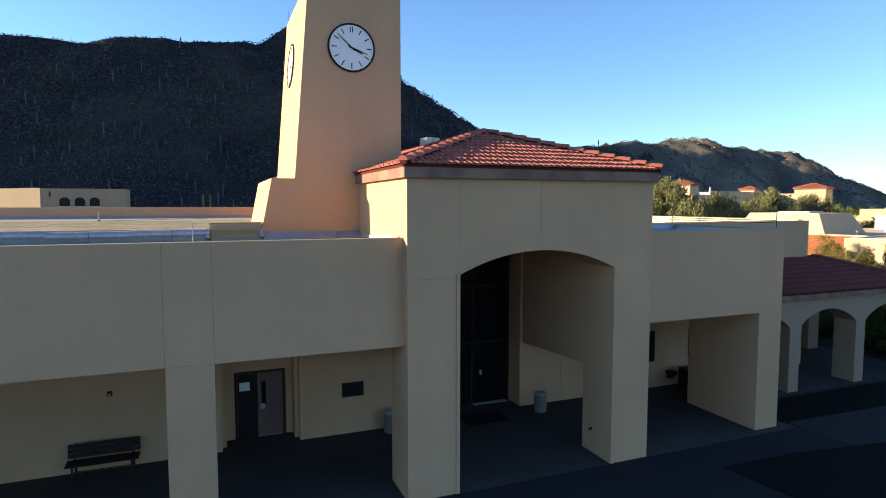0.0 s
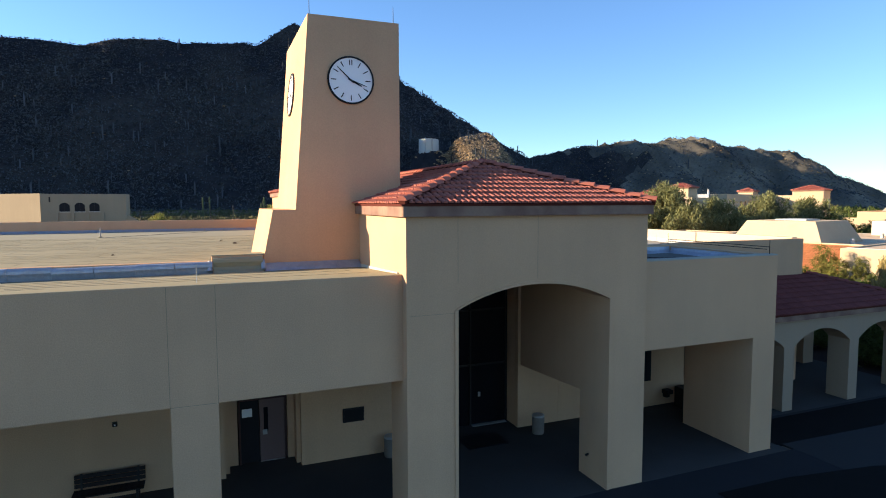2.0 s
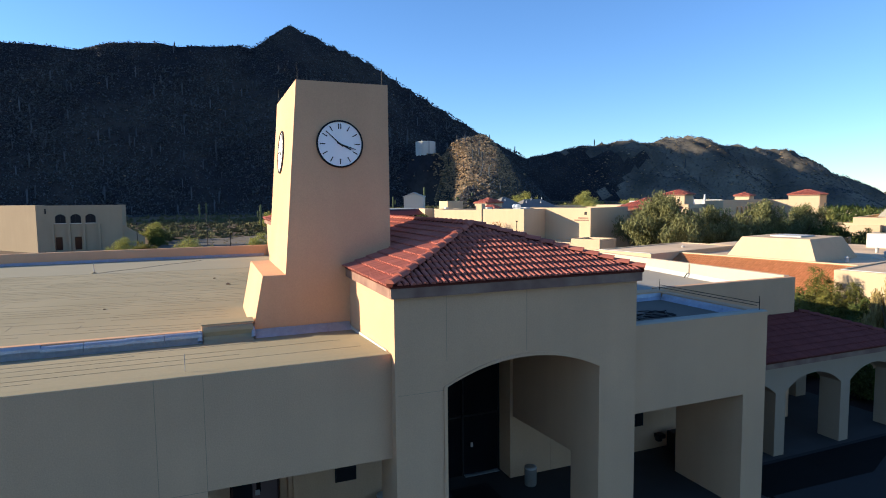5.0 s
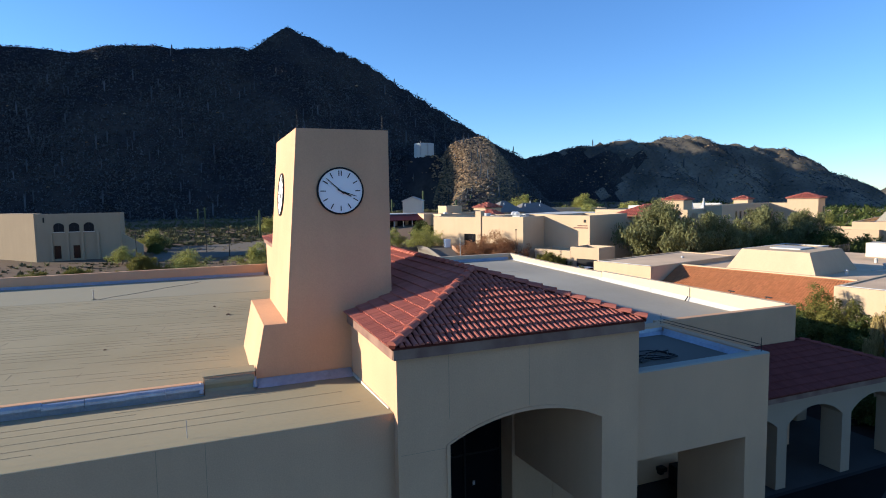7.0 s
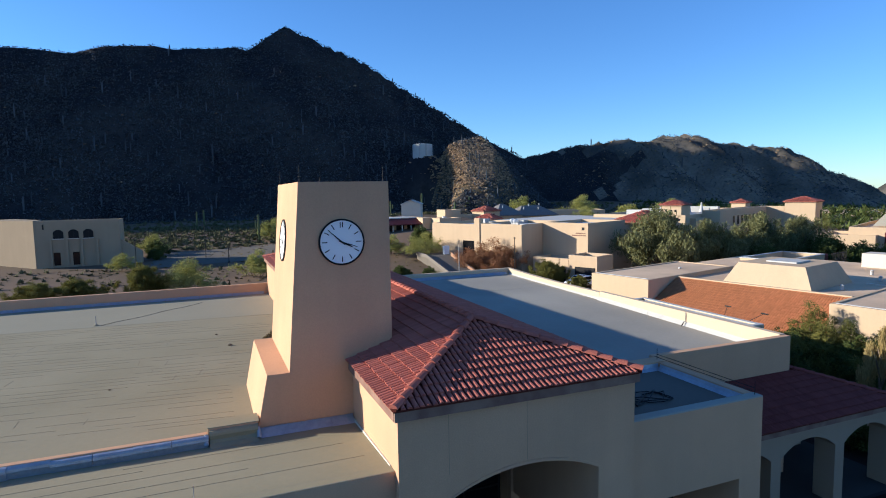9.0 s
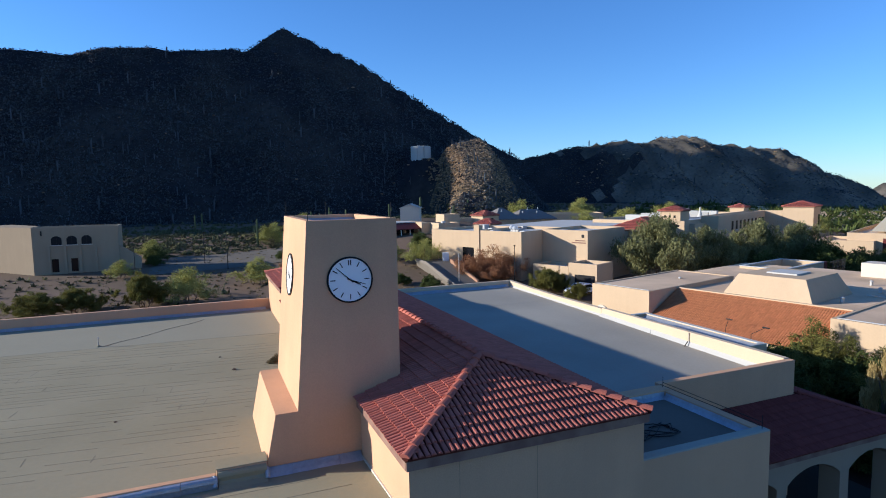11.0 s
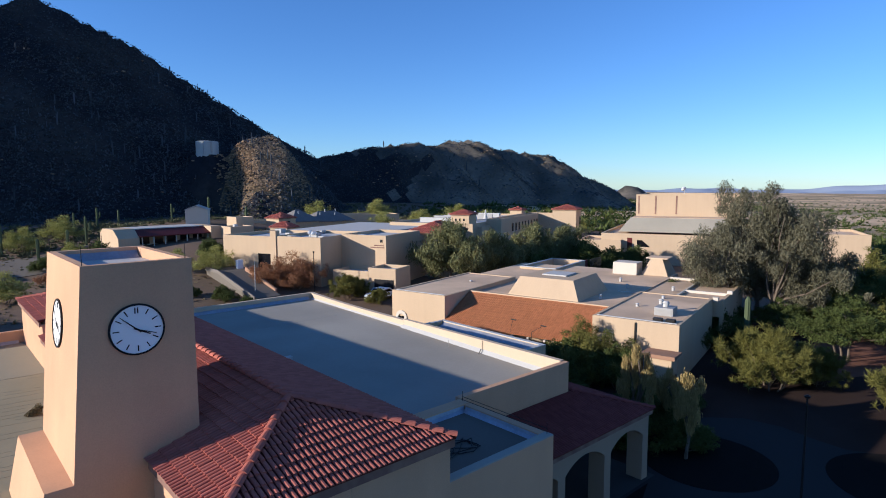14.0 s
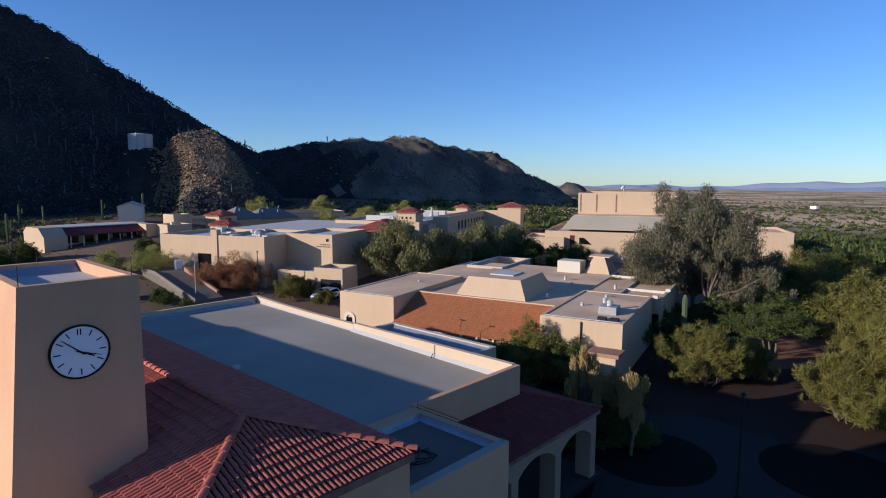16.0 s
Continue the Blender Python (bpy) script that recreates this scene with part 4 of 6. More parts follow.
for p in ((-9.5, 33.0, 6.22), (16.3, 18.9, right_roof(18.9)), (23.6, 26.5, right_roof(26.5))):
    copy_thing(vent, pose(*p))


# ---------- other campus buildings ----------
def flat_building(name, label, at, blocks, roof_mat, wall=STUCCO_FAR, parapet=0.45):
    """Blocks of (u0, u1, v0, v1, z0, z1): walls with a recessed roof behind a parapet."""
    b = thing(name, label, "building", at)
    for u0, u1, v0, v1, z0, z1 in blocks:
        t = 0.3
        p = min(parapet, 0.3 * (z1 - z0))
        part("wall", boxed(u0, u0 + t, v0, v1, z0, z1, bevel=0.02), wall, b)
        part("wall", boxed(u1 - t, u1, v0, v1, z0, z1, bevel=0.02), wall, b)
        part("wall", boxed(u0 + t + 0.002, u1 - t - 0.002, v0, v0 + t, z0, z1, bevel=0.02), wall, b)
        part("wall", boxed(u0 + t + 0.002, u1 - t - 0.002, v1 - t, v1, z0, z1, bevel=0.02), wall, b)
        part("roof", boxed(u0 + t, u1 - t, v0 + t, v1 - t, z1 - p - 0.25, z1 - p), roof_mat, b)
        part("roof_edge", boxed(u0 + t, u0 + t + 0.18, v0 + t, v1 - t, z1 - p, z1 - p + 0.12), WHITE_COAT, b)
    return b


def hip_roof(parent, u0, u1, v0, v1, z, rise, mat=TILE_ORANGE, over=0.3):
    """A small hipped tile roof with rows of tiles on every slope."""
    u0, u1, v0, v1 = u0 - over, u1 + over, v0 - over, v1 + over
    du, dv = u1 - u0, v1 - v0
    half = min(du, dv) / 2
    L = math.hypot(half, rise)
    for corner, along, up, length in (((u0, v1), (0, -1, 0), (half, 0, rise), dv), ((u1, v0), (0, 1, 0), (-half, 0, rise), dv), ((u0, v0), (1, 0, 0), (0, half, rise), du), ((u1, v1), (-1, 0, 0), (0, -half, rise), du)):
        out = [(0, 0), (length, 0), (length - half, L)] + ([(half, L)] if length - 2 * half > 0.05 else [])
        tiled_slope(parent, "roof_slope", slope_frame(Vector((*corner, z)), along, Vector(up)), out, mat, mat, w=0.32, length=0.5)
    part("eave", boxed(u0 + 0.1, u1 - 0.1, v0 + 0.1, v1 - 0.1, z - 0.2, z - 0.07), FASCIA, parent)


def far_window(parent, u0, u1, v0, v1, z0, z1, face):
    """A recessed dark pane with a frame and sill on the face u or v."""
    w = part("window", boxed(u0, u1, v0, v1, z0, z1), GLASS, parent)
    if face == "v":
        part("sill", boxed(u0 - 0.05, u1 + 0.05, v0 - 0.08, v0, z0 - 0.08, z0), STUCCO_WHITE, w)
        part("mullion", boxed((u0 + u1) / 2 - 0.03, (u0 + u1) / 2 + 0.03, v0 - 0.02, v0, z0, z1), DARK_METAL, w)
    else:
        part("sill", boxed(u0 - 0.08, u0, v0 - 0.05, v1 + 0.05, z0 - 0.08, z0), STUCCO_WHITE, w)
        part("mullion", boxed(u0 - 0.02, u0, (v0 + v1) / 2 - 0.03, (v0 + v1) / 2 + 0.03, z0, z1), DARK_METAL, w)
    return w


# low hall with the orange roof, beyond the right flat roof
low = flat_building("low_hall", "low tan stucco hall with flat roofs and orange tile slope", pose(43.2, 21.5, 0, 0, 0, 13.5), [(0, 13.5, 0, 6.95, -0.5, 4.78), (-0.35, 14.5, 21.7, 28.3, -0.5, 4.9)], MEMBRANE_TAN, parapet=0.08)
part("roof", boxed(4.3, 30.0, 6.96, 21.69, 3.0, 4.5), MEMBRANE_TAN, low)
part("roof", boxed(13.51, 26.0, -0.6, 6.95, 3.0, 4.4), MEMBRANE_TAN, low)
part("wall", boxed(13.51, 26.0, -0.9, -0.6, -0.5, 4.62), STUCCO_FAR, low)
part("roof", boxed(14.51, 30.0, 21.7, 28.3, 3.0, 4.4), MEMBRANE_TAN, low)
part("parapet", boxed(4.1, 4.4, 6.96, 21.69, 4.2, 4.82, bevel=0.02), STUCCO_FAR, low)
part("wall", boxed(0.5, 0.8, 6.96, 21.69, -0.5, 2.6), STUCCO_FAR, low)
sl = Vector((4.1 + 0.85, 0, 4.72 - 2.35))
tiled_slope(low, "roof_slope", slope_frame(Vector((-0.85, 21.68, 2.35)), (0, -1, 0), sl), [(0, 0), (14.7, 0), (14.7, sl.length), (0, sl.length)], TILE_ORANGE, TILE_ORANGE, crown=0.35, w=0.20, length=0.36)
for i in range(9):
    part("rafter_tail", boxed(-0.9, 0.4, 7.6 + i * 1.6, 7.8 + i * 1.6, 2.05, 2.24), STUCCO_WHITE, low)
part("parapet", boxed(14.2, 25.69, 3.4, 3.6, 4.4, 4.6), STUCCO_WHITE, low)
part("parapet", boxed(25.7, 26.0, -0.6, 6.9, 4.4, 4.66), STUCCO_WHITE, low)
part("parapet", boxed(17.5, 17.8, -0.6, 3.39, 4.4, 4.66), STUCCO_WHITE, low)
for u, v in ((13.2, -0.2), (17.65, -0.75), (25.85, -0.75)):
    part("scupper", boxed(u - 0.25, u + 0.25, v - 0.35, v + 0.15, 4.62, 4.95, bevel=0.03), STUCCO_WHITE, low)


def mansard(u0, u1, v0, v1, z0, z1, slope, roof):
    bm = bmesh.new()
    d = slope
    lo = [bm.verts.new(p) for p in ((u0, v0, z0), (u1, v0, z0), (u1, v1, z0), (u0, v1, z0))]
    hi = [bm.verts.new(p) for p in ((u0 + d, v0 + d, z1), (u1 - d, v0 + d, z1), (u1 - d, v1 - d, z1), (u0 + d, v1 - d, z1))]
    bm.faces.new(hi), bm.faces.new(lo[::-1])
    for i in range(4):
        j = (i + 1) % 4
        bm.faces.new((lo[i], lo[j], hi[j], hi[i]))
    m = part("clerestory", bm, STUCCO_FAR, low, "sloping stucco roof box")
    part("hatch", boxed((u0 + u1) / 2 - 1.2, (u0 + u1) / 2 + 1.5, (v0 + v1) / 2 - 1.3, (v0 + v1) / 2 + 1.3, z1, z1 + 0.12), roof, m)


mansard(5.6, 13.8, 10.4, 18.0, 4.52, 6.4, 0.95, WHITE_COAT)
mansard(26.6, 30.8, 7.4, 10.6, 4.52, 6.5, 0.9, MEMBRANE_TAN)
part("roof_unit", boxed(25.8, 28.2, 10.9, 13.9, 4.5, 6.0, bevel=0.05), STUCCO_WHITE, low)
for u, v in ((6.0, 5.0), (8.5, 9.3), (11.0, 4.0), (16.0, 9.0), (17.0, 4.5), (9.0, 24.5), (20.0, 11.0)):
    part("roof_drain", lathe([(0.14, 4.4), (0.14, 4.75), (0.2, 4.8), (0.05, 4.9)], 10), WHITE_COAT, low, at=pose(u, v, 0.12))
for v0 in (0.55, 1.55):
    part("roof_box", boxed(0.75, 1.25, v0, v0 + 0.7, 4.7, 4.98, bevel=0.02), DARK_METAL, low)
part("roof_kerb", boxed(13.4, 13.6, 0.3, 9.2, 4.45, 4.62), STUCCO_WHITE, low)
ac = thing("cooling_unit", "pale grey rooftop cooling unit with louvred sides", "air conditioner", pose(46.6, 24.4, 4.35, 0, 0, 13.5) @ Matrix.Diagonal((0.85, 0.85, 0.85, 1)))
part("cabinet", boxed(-0.9, 0.9, -0.9, 0.9, 0.0, 1.2, bevel=0.04), GREY_METAL, ac)
for i in range(7):
    part("louvre", boxed(-0.93, -0.905, -0.75, 0.75, 0.2 + 0.13 * i, 0.27 + 0.13 * i), GREY_METAL, ac)
    part("louvre", boxed(-0.75, 0.75, -0.93, -0.905, 0.2 + 0.13 * i, 0.27 + 0.13 * i), GREY_METAL, ac)
part("stack", lathe([(0.28, 1.2), (0.28, 1.5), (0.36, 1.55), (0.2, 1.75)], 14), WHITE_COAT, ac)
part("stack", lathe([(0.2, 0.3), (0.2, 1.5), (0.3, 1.55), (0.1, 1.7)], 14), WHITE_COAT, ac, at=pose(1.3, 0.8, 0))
part("door_surround", prism([(26.35, 0.0), (26.35, 2.2)] + arch(26.35, 27.75, 2.2, 2.9, 10) + [(27.75, 2.2), (27.75, 0.0), (27.45, 0.0), (27.45, 2.15)] + arch(26.65, 27.45, 2.15, 2.55, 8)[::-1] + [(26.65, 0.0)], "x", -0.46, -0.352), STUCCO_WHITE, low)
part("doorway", boxed(-0.36, -0.352, 26.66, 27.44, 0.0, 2.3), GLASS, low)
part("downpipe", boxed(-0.1, -0.003, 3.3, 3.42, 0, 4.6), DARK_METAL, low)

court = flat_building("courtyard_building", "low stucco building with white parapet round a sunken roof", pose(62.0, 47.6, -0.35, 0, 0, 13.5), [(0, 10.5, 0, 5.2, -0.5, 5.0)], MEMBRANE_TAN, parapet=1.3)
for a in ((-0.06, 10.56, -0.06, 0.34), (-0.06, 10.56, 4.86, 5.26), (-0.06, 0.34, 0.35, 4.85), (10.16, 10.56, 0.35, 4.85)):
    part("coping", boxed(*a, 5.004, 5.10, bevel=0.02), WHITE_COAT, court)
part("side_wall", boxed(10.6, 12.6, 0.4, 0.7, -0.5, 4.9), RED_PAINT, court, "dark red brown end wall")
roof_fence = thing("roof_fence", "short row of dark upright fence pales beside the roof", "fence", pose(74.2, 50.6, -0.3, 0, 0, 13.5))
part("rail", boxed(0, 4.6, -0.03, 0.03, 4.75, 4.82), DARK_METAL, roof_fence)
part("rail", boxed(0, 4.6, -0.03, 0.03, 3.95, 4.02), DARK_METAL, roof_fence)
for i in range(12):
    part("pale", boxed(0.05 + i * 0.4, 0.15 + i * 0.4, -0.08, -0.034, -0.3, 4.95), DARK_METAL, roof_fence)

shed = thing("meter_hut", "small stucco hut with a terracotta lid among shrubs", "hut", pose(41.2, 21.9, 0, 0, 0, 13.5))
part("body", boxed(-0.9, 0.9, -1.0, 1.0, 0, 2.75, bevel=0.03), STUCCO_FAR, shed)
part("lid", prism([(-1.15, 2.76), (1.15, 2.76), (1.15, 2.9), (-1.15, 3.05)], "y", -1.25, 1.25), ROOF_CLAY, shed, "flat terracotta coloured lid")

canopy = thing("walkway_canopy", "low flat canopy roof with white edges", "canopy", pose(0, 0, 0))
part("roof", boxed(26.4, 29.1, 23.9, 33.1, 4.8, 5.1), MEMBRANE_GREY, canopy)
for a in ((26.1, 26.4, 23.6, 33.4), (29.1, 29.4, 23.6, 33.4), (26.4, 29.1, 23.6, 23.9), (26.4, 29.1, 33.1, 33.4)):
    part("edge", boxed(*a, 4.6, 5.4, bevel=0.03), STUCCO_FAR, canopy)
    part("coping", boxed(a[0] - 0.02, a[1] + 0.02, a[2] + 0.02, a[3] - 0.02, 5.4, 5.44), WHITE_COAT, canopy)
part("flashing_sheet", prism([(28.6, 5.104), (29.095, 5.35), (29.095, 5.104)], "y", 24.0, 33.0), FLASHING, canopy)
part("pipe", tube(bmesh.new(), (27.6, 24.3, 5.16), (28.3, 32.6, 5.16), 0.05, 0.05), WHITE_COAT, canopy)
for x in (26.25, 29.25):
    for y in (24.7, 28.6, 33.2):
        part("post", boxed(x - 0.14, x + 0.14, y - 0.14, y + 0.14, 0, 4.6), STUCCO_FAR, canopy)

# library wing with the sign
lib = flat_building("library_hall", "large tan stucco hall with white flat roof and porch", pose(41.0, 71.3, 0, 0, 0, 23.5),
    [(0, 12, 0.0, 8.2, 0.5, 8.60), (0.35, 12, 8.6, 17.9, 0.5, 8.45), (5.0, 15.5, -7.4, -0.01, 0.5, 8.72), (0.8, 4.98, -7.0, -1.38, 0.5, 4.25), (0.8, 4.98, -11.2, -7.02, 0.5, 4.78)], WHITE_COAT)
part("roof", boxed(12.0, 38.0, -0.3, 17.8, 7.0, 8.2), WHITE_COAT, lib)
part("wall", boxed(15.52, 42.0, -7.4, -0.31, 0.5, 8.0), STUCCO_FAR, lib)
part("pilaster", boxed(-0.15, 0.7, 7.55, 8.6, 0.5, 9.35, bevel=0.03), STUCCO_FAR, lib)
part("doorway", boxed(0.25, 0.345, 8.8, 11.2, 4.2 - 2.4, 5.95), GLASS, lib, "dark recessed doorway")
# Black sheets paint in the shade inside the porch.
part("porch_opening", boxed(0.74, 0.795, -10.9, -8.0, 1.2, 3.3), BLACK, lib)
part("porch_opening", boxed(0.74, 0.795, -6.6, -4.6, 1.2, 2.9), BLACK, lib)
sign = part("sign", boxed(4.97, 4.997, -6.85, -6.45, 7.75, 8.15, bevel=0.01), DARK_METAL, lib, "round dark emblem plate")
for i, (a, b) in enumerate(((-7.0, -5.5), (-7.1, -4.9))):
    part("letter_bar", boxed(4.96, 4.997, a, b, 7.25 - i * 0.3, 7.4 - i * 0.3), FASCIA, lib)
hip_roof(lib, 17.0, 26.0, -10.9, -4.4, 8.35, 1.5, TILE)
part("wall", boxed(17.0, 26.0, -10.9, -7.41, 0.5, 8.15), STUCCO_FAR, lib)
rr = random.Random(11)
for i in range(11):
    u, v = rr.uniform(2, 11), (rr.uniform(2, 8) if i < 7 else rr.uniform(-6, -2) if i < 9 else rr.uniform(9, 16))
    if i >= 7:
        u = max(u, 6.5)
    bw = rr.uniform(0.3, 0.7)
    part("roof_unit", boxed(u - bw, u + bw, v - bw, v + bw, 8.0, 8.5 + rr.uniform(0, 0.25), bevel=0.03), WHITE_COAT if i % 2 else GREY_METAL, lib)
for u, v in ((2.6, 3.0), (3.4, 4.2)):
    dish = part("dish", lathe([(0.05, 0.0), (0.25, 0.05), (0.42, 0.15), (0.4, 0.17), (0.2, 0.08), (0.04, 0.04)], 18), WHITE, lib, "white satellite dish", pose(u, v, 8.85, 55, 0, 130))
    part("mast", tube(bmesh.new(), (0, 0, 0.0), (0, -0.4, -0.5), 0.035), GREY_METAL, dish)

# long far hall with tile-roofed towers
far_hall = flat_building("far_hall", "long stucco hall with small tile roofed towers", pose(73.0, 78.0, 0, 0, 0, 23.5),
    [(0, 40, -3.0, 14, 1.0, 8.8), (2, 6.9, -4.0, -3.02, 1.0, 8.2), (0.0, 3.6, -2.3, 1.2, 8.4, 10.5), (33.0, 38.4, -14.5, -9.2, 1.0, 10.3), (33.02, 37.6, -9.18, -3.02, 1.0, 9.3), (30.0, 33.0, -2.9, -0.2, 8.4, 10.2), (7, 32.9, -6.0, -3.02, 1.0, 9.4)], WHITE_COAT)
hip_roof(far_hall, 0.0, 3.6, -2.3, 1.2, 10.5, 0.8, TILE)
hip_roof(far_hall, 33.0, 38.4, -14.5, -9.2, 10.3, 1.0, TILE)
hip_roof(far_hall, 30.0, 33.0, -2.9, -0.2, 10.2, 0.6, TILE)
# Vent holes are black sheets for the dark inside.
for i in range(3):
    part("vent_opening", boxed(-0.03, -0.002, -1.5 + 0.8 * i, -1.15 + 0.8 * i, 9.3, 9.7), BLACK, far_hall)
for i in range(9):
    far_window(far_hall, 13.5 + i * 2.2, 14.4 + i * 2.2, -6.04, -6.002, 6.6, 8.2, "v")
part("doorway", boxed(36.6, 37.9, -14.54, -14.502, 2.0, 8.6), GLASS, far_hall)
for i in range(7):
    u = 6 + i * 3.6
    part("roof_unit", boxed(u, u + rr.uniform(0.4, 1.2), 0.5 + rr.uniform(0, 6), 8 + rr.uniform(0, 3), 8.5, 9.3 + rr.uniform(0, 0.35)), GREY_METAL if i % 3 else WHITE_COAT, far_hall)
for u in (14, 20):
    part("chimney", lathe([(0.5, 8.6), (0.3, 9.3), (0.16, 10.1), (0.14, 10.5)], 12), WHITE_COAT, far_hall, at=pose(u, 2.0, 0))

# stepped theatre block at the right
theatre = flat_building("theatre_hall", "stepped tan stucco theatre block", pose(103.5, 56.0, 0, 0, 0, 23.5),
    [(0, 30, -12.0, 10.0, -1, 6.4), (12, 34, -15.0, 5.0, 6.0, 13.7), (5.0, 20, -34.6, -22.0, -2, 6.9), (-2, 8, 6.0, 14.0, -1, 5.2)], MEMBRANE_TAN)
bm = prism([(7.4, 6.41), (5.2, 9.2), (-14.0, 9.2), (-14.0, 6.41)], "x", 4.6, 11.98)
part("middle_storey", bm, MEMBRANE_GREY, theatre, "grey coated sloping roof storey")
part("middle_roof", boxed(4.9, 11.9, -13.7, 4.9, 9.202, 9.26), MEMBRANE_TAN, theatre)
part("recess", boxed(-0.04, -0.002, 4.2, 5.1, 1.5, 5.6), RED_PAINT, theatre, "dark red recessed panel")
# Dark glass sheet in the shape of the slanted shadow on this wall.
part("window", prism([(0.9, 3.9), (3.3, 3.9), (3.3, 5.2), (2.4, 5.2)], "x", -0.04, -0.002), GLASS, theatre)
for v in (-11.0, -3.0, 1.0, 4.3):
    part("control_joint", boxed(11.97, 11.998, v, v + 0.3, 9.7, 13.4), FASCIA, theatre)
dish = part("dish", lathe([(0.05, 0.0), (0.32, 0.07), (0.52, 0.2), (0.5, 0.22), (0.26, 0.1), (0.04, 0.05)], 18), WHITE, theatre, "white satellite dish", pose(16, -4.0, 14.7, 60, 0, 120))
part("mast", tube(bmesh.new(), (0, 0, 0.0), (0, -0.7, -0.9), 0.06), GREY_METAL, dish)

# two-storey hall at the left
west = flat_building("two_storey_hall", "two-storey tan stucco hall with arched upper windows", pose(-1.05, 0, 0), [(-23.8, -11.6, 112, 117.5, 1.5, 9.72)], MEMBRANE_TAN, STUCCO_OLIVE)
part("side_wing", prism([(-23.82, 112.02), (-23.82, 117.5), (-30, 128), (-37, 125)], "z", 1.0, 9.8), STUCCO_OLIVE, west)
part("ramp_wall", prism([(-11.59, 1.5), (-11.59, 6.4), (-8.4, 4.2), (-8.4, 1.5)], "y", 112.3, 112.8), STUCCO_OLIVE, west)
for x0 in (-21.2, -19.05, -16.95):
    bay = prism([(x0, 6.85), *arch(x0, x0 + 1.45, 7.85, 8.3, 8), (x0 + 1.45, 6.85)], "y", 111.93, 111.995)
    win = part("window", bay, BLACK, west)
    part("mullion", boxed(x0 + 0.69, x0 + 0.76, 111.9, 111.928, 6.85, 8.2), DARK_METAL, win)
    part("sill", boxed(x0 - 0.1, x0 + 1.55, 111.8, 111.925, 6.73, 6.85), STUCCO_WHITE, win)
for x0 in (-21.3, -18.6):
    part("doorway", boxed(x0, x0 + 0.95, 111.95, 111.995, 2.5, 4.6), GLASS, west)
for x0 in (-21.75, -19.5, -17.4, -15.2):
    part("pilaster", boxed(x0, x0 + 0.35, 111.7, 111.996, 1.5, 6.65), STUCCO_OLIVE, west)
part("scupper", boxed(-22.6, -22.4, 111.9, 111.996, 8.4, 9.2), DARK_METAL, west)

# low red-roofed building by the mountain
lodge = thing("red_roof_lodge", "low stucco building with long red metal porch roof", "building", pose(28.6, 111.2, 5.35, 0, 0, 5.5))
part("wall", boxed(0, 12.6, 2.0, 8, -3.0, 2.75), STUCCO_FAR, lodge)
part("end_wall", prism([(-0.6, -3), (8, -3), (8, 2.2), (6.6, 3.0), (1.6, 3.0), (-0.6, 1.5)], "x", -3.4, -0.01), STUCCO_FAR, lodge)
part("end_wall", boxed(12.61, 14.5, -1, 8, -3.0, 2.9), STUCCO_FAR, lodge)
part("porch_roof", prism([(-0.8, 1.75), (2.1, 2.8), (2.1, 2.65), (-0.8, 1.6)], "x", 0, 12.6), RED_PAINT, lodge, "long red sheet metal roof")
part("flat_roof", boxed(0, 12.6, 2.1, 8, 2.75, 2.95), WHITE_COAT, lodge)
for i in range(7):
    part("post", boxed(0.4 + i * 1.95, 0.56 + i * 1.95, -0.6, -0.44, -0.8, 1.6), STUCCO_WHITE, lodge)
for i in range(5):
    part("window", boxed(0.9 + i * 2.4, 2.6 + i * 2.4, 1.94, 1.995, 0.2, 1.9), GLASS, lodge)
barn = thing("white_shed", "small white gabled shed below the mountain", "shed", pose(42.4, 128.5, 8.2, 0, 0, -25))
part("wall", prism([(0, -3), (0, 2.5), (2.2, 3.3), (4.4, 2.5), (4.4, -3)], "y", 0, 5.5), STUCCO_WHITE, barn)
part("roof", prism([(-0.2, 2.46), (2.2, 3.42), (4.6, 2.46), (4.6, 2.6), (2.2, 3.56), (-0.2, 2.6)], "y", -0.2, 5.7), WHITE_COAT, barn)
flat_building("campus_annex", "cluster of low stucco buildings with grey roofs", pose(68, 122, 0, 0, 0, -20),
    [(20, 40, -2, 8, 2, 7.0), (-14, -2, 8, 16, 2, 7.6), (8, 26, 14, 24, 2, 8.2)], MEMBRANE_GREY)
for x, y, turn, w, top in ((55.7, 112.0, 12, 2.1, 9.3), (52.3, 104.0, 23.5, 1.6, 8.0)):
    house = thing("tile_roof_house", "small stucco house with red hipped tile roof", "house", pose(x, y, 0, 0, 0, turn), "houses behind the library")
    part("wall", boxed(-w, w, -2.0, 2.0, 2.0, top), STUCCO_FAR, house)
    hip_roof(house, -w, w, -2.0, 2.0, top, 1.0, TILE)
    part("window", boxed(-0.7, 0.7, -2.04, -2.002, top - 1.6, top - 0.6), GLASS, house)
office = flat_building("campus_office", "pale low office block with flat white roof", pose(43.4, 107.6, 0, 0, 0, 4), [(0, 4.6, 0, 4.0, 3.0, 8.2), (3.4, 7.0, 4.4, 8.4, 3.0, 9.7)], WHITE_COAT, STUCCO_FAR)
part("roof_unit", boxed(1.6, 2.3, 1.6, 2.3, 7.7, 8.5, bevel=0.03), WHITE_COAT, office)
part("window", boxed(1.0, 3.4, -0.04, -0.002, 5.8, 6.9), GLASS, office)
grey_hall = thing("grey_roof_hall", "long stucco hall with dark grey shingled hip roofs and vents", "building", pose(60.2, 116.0, 0, 0, 0, 3))
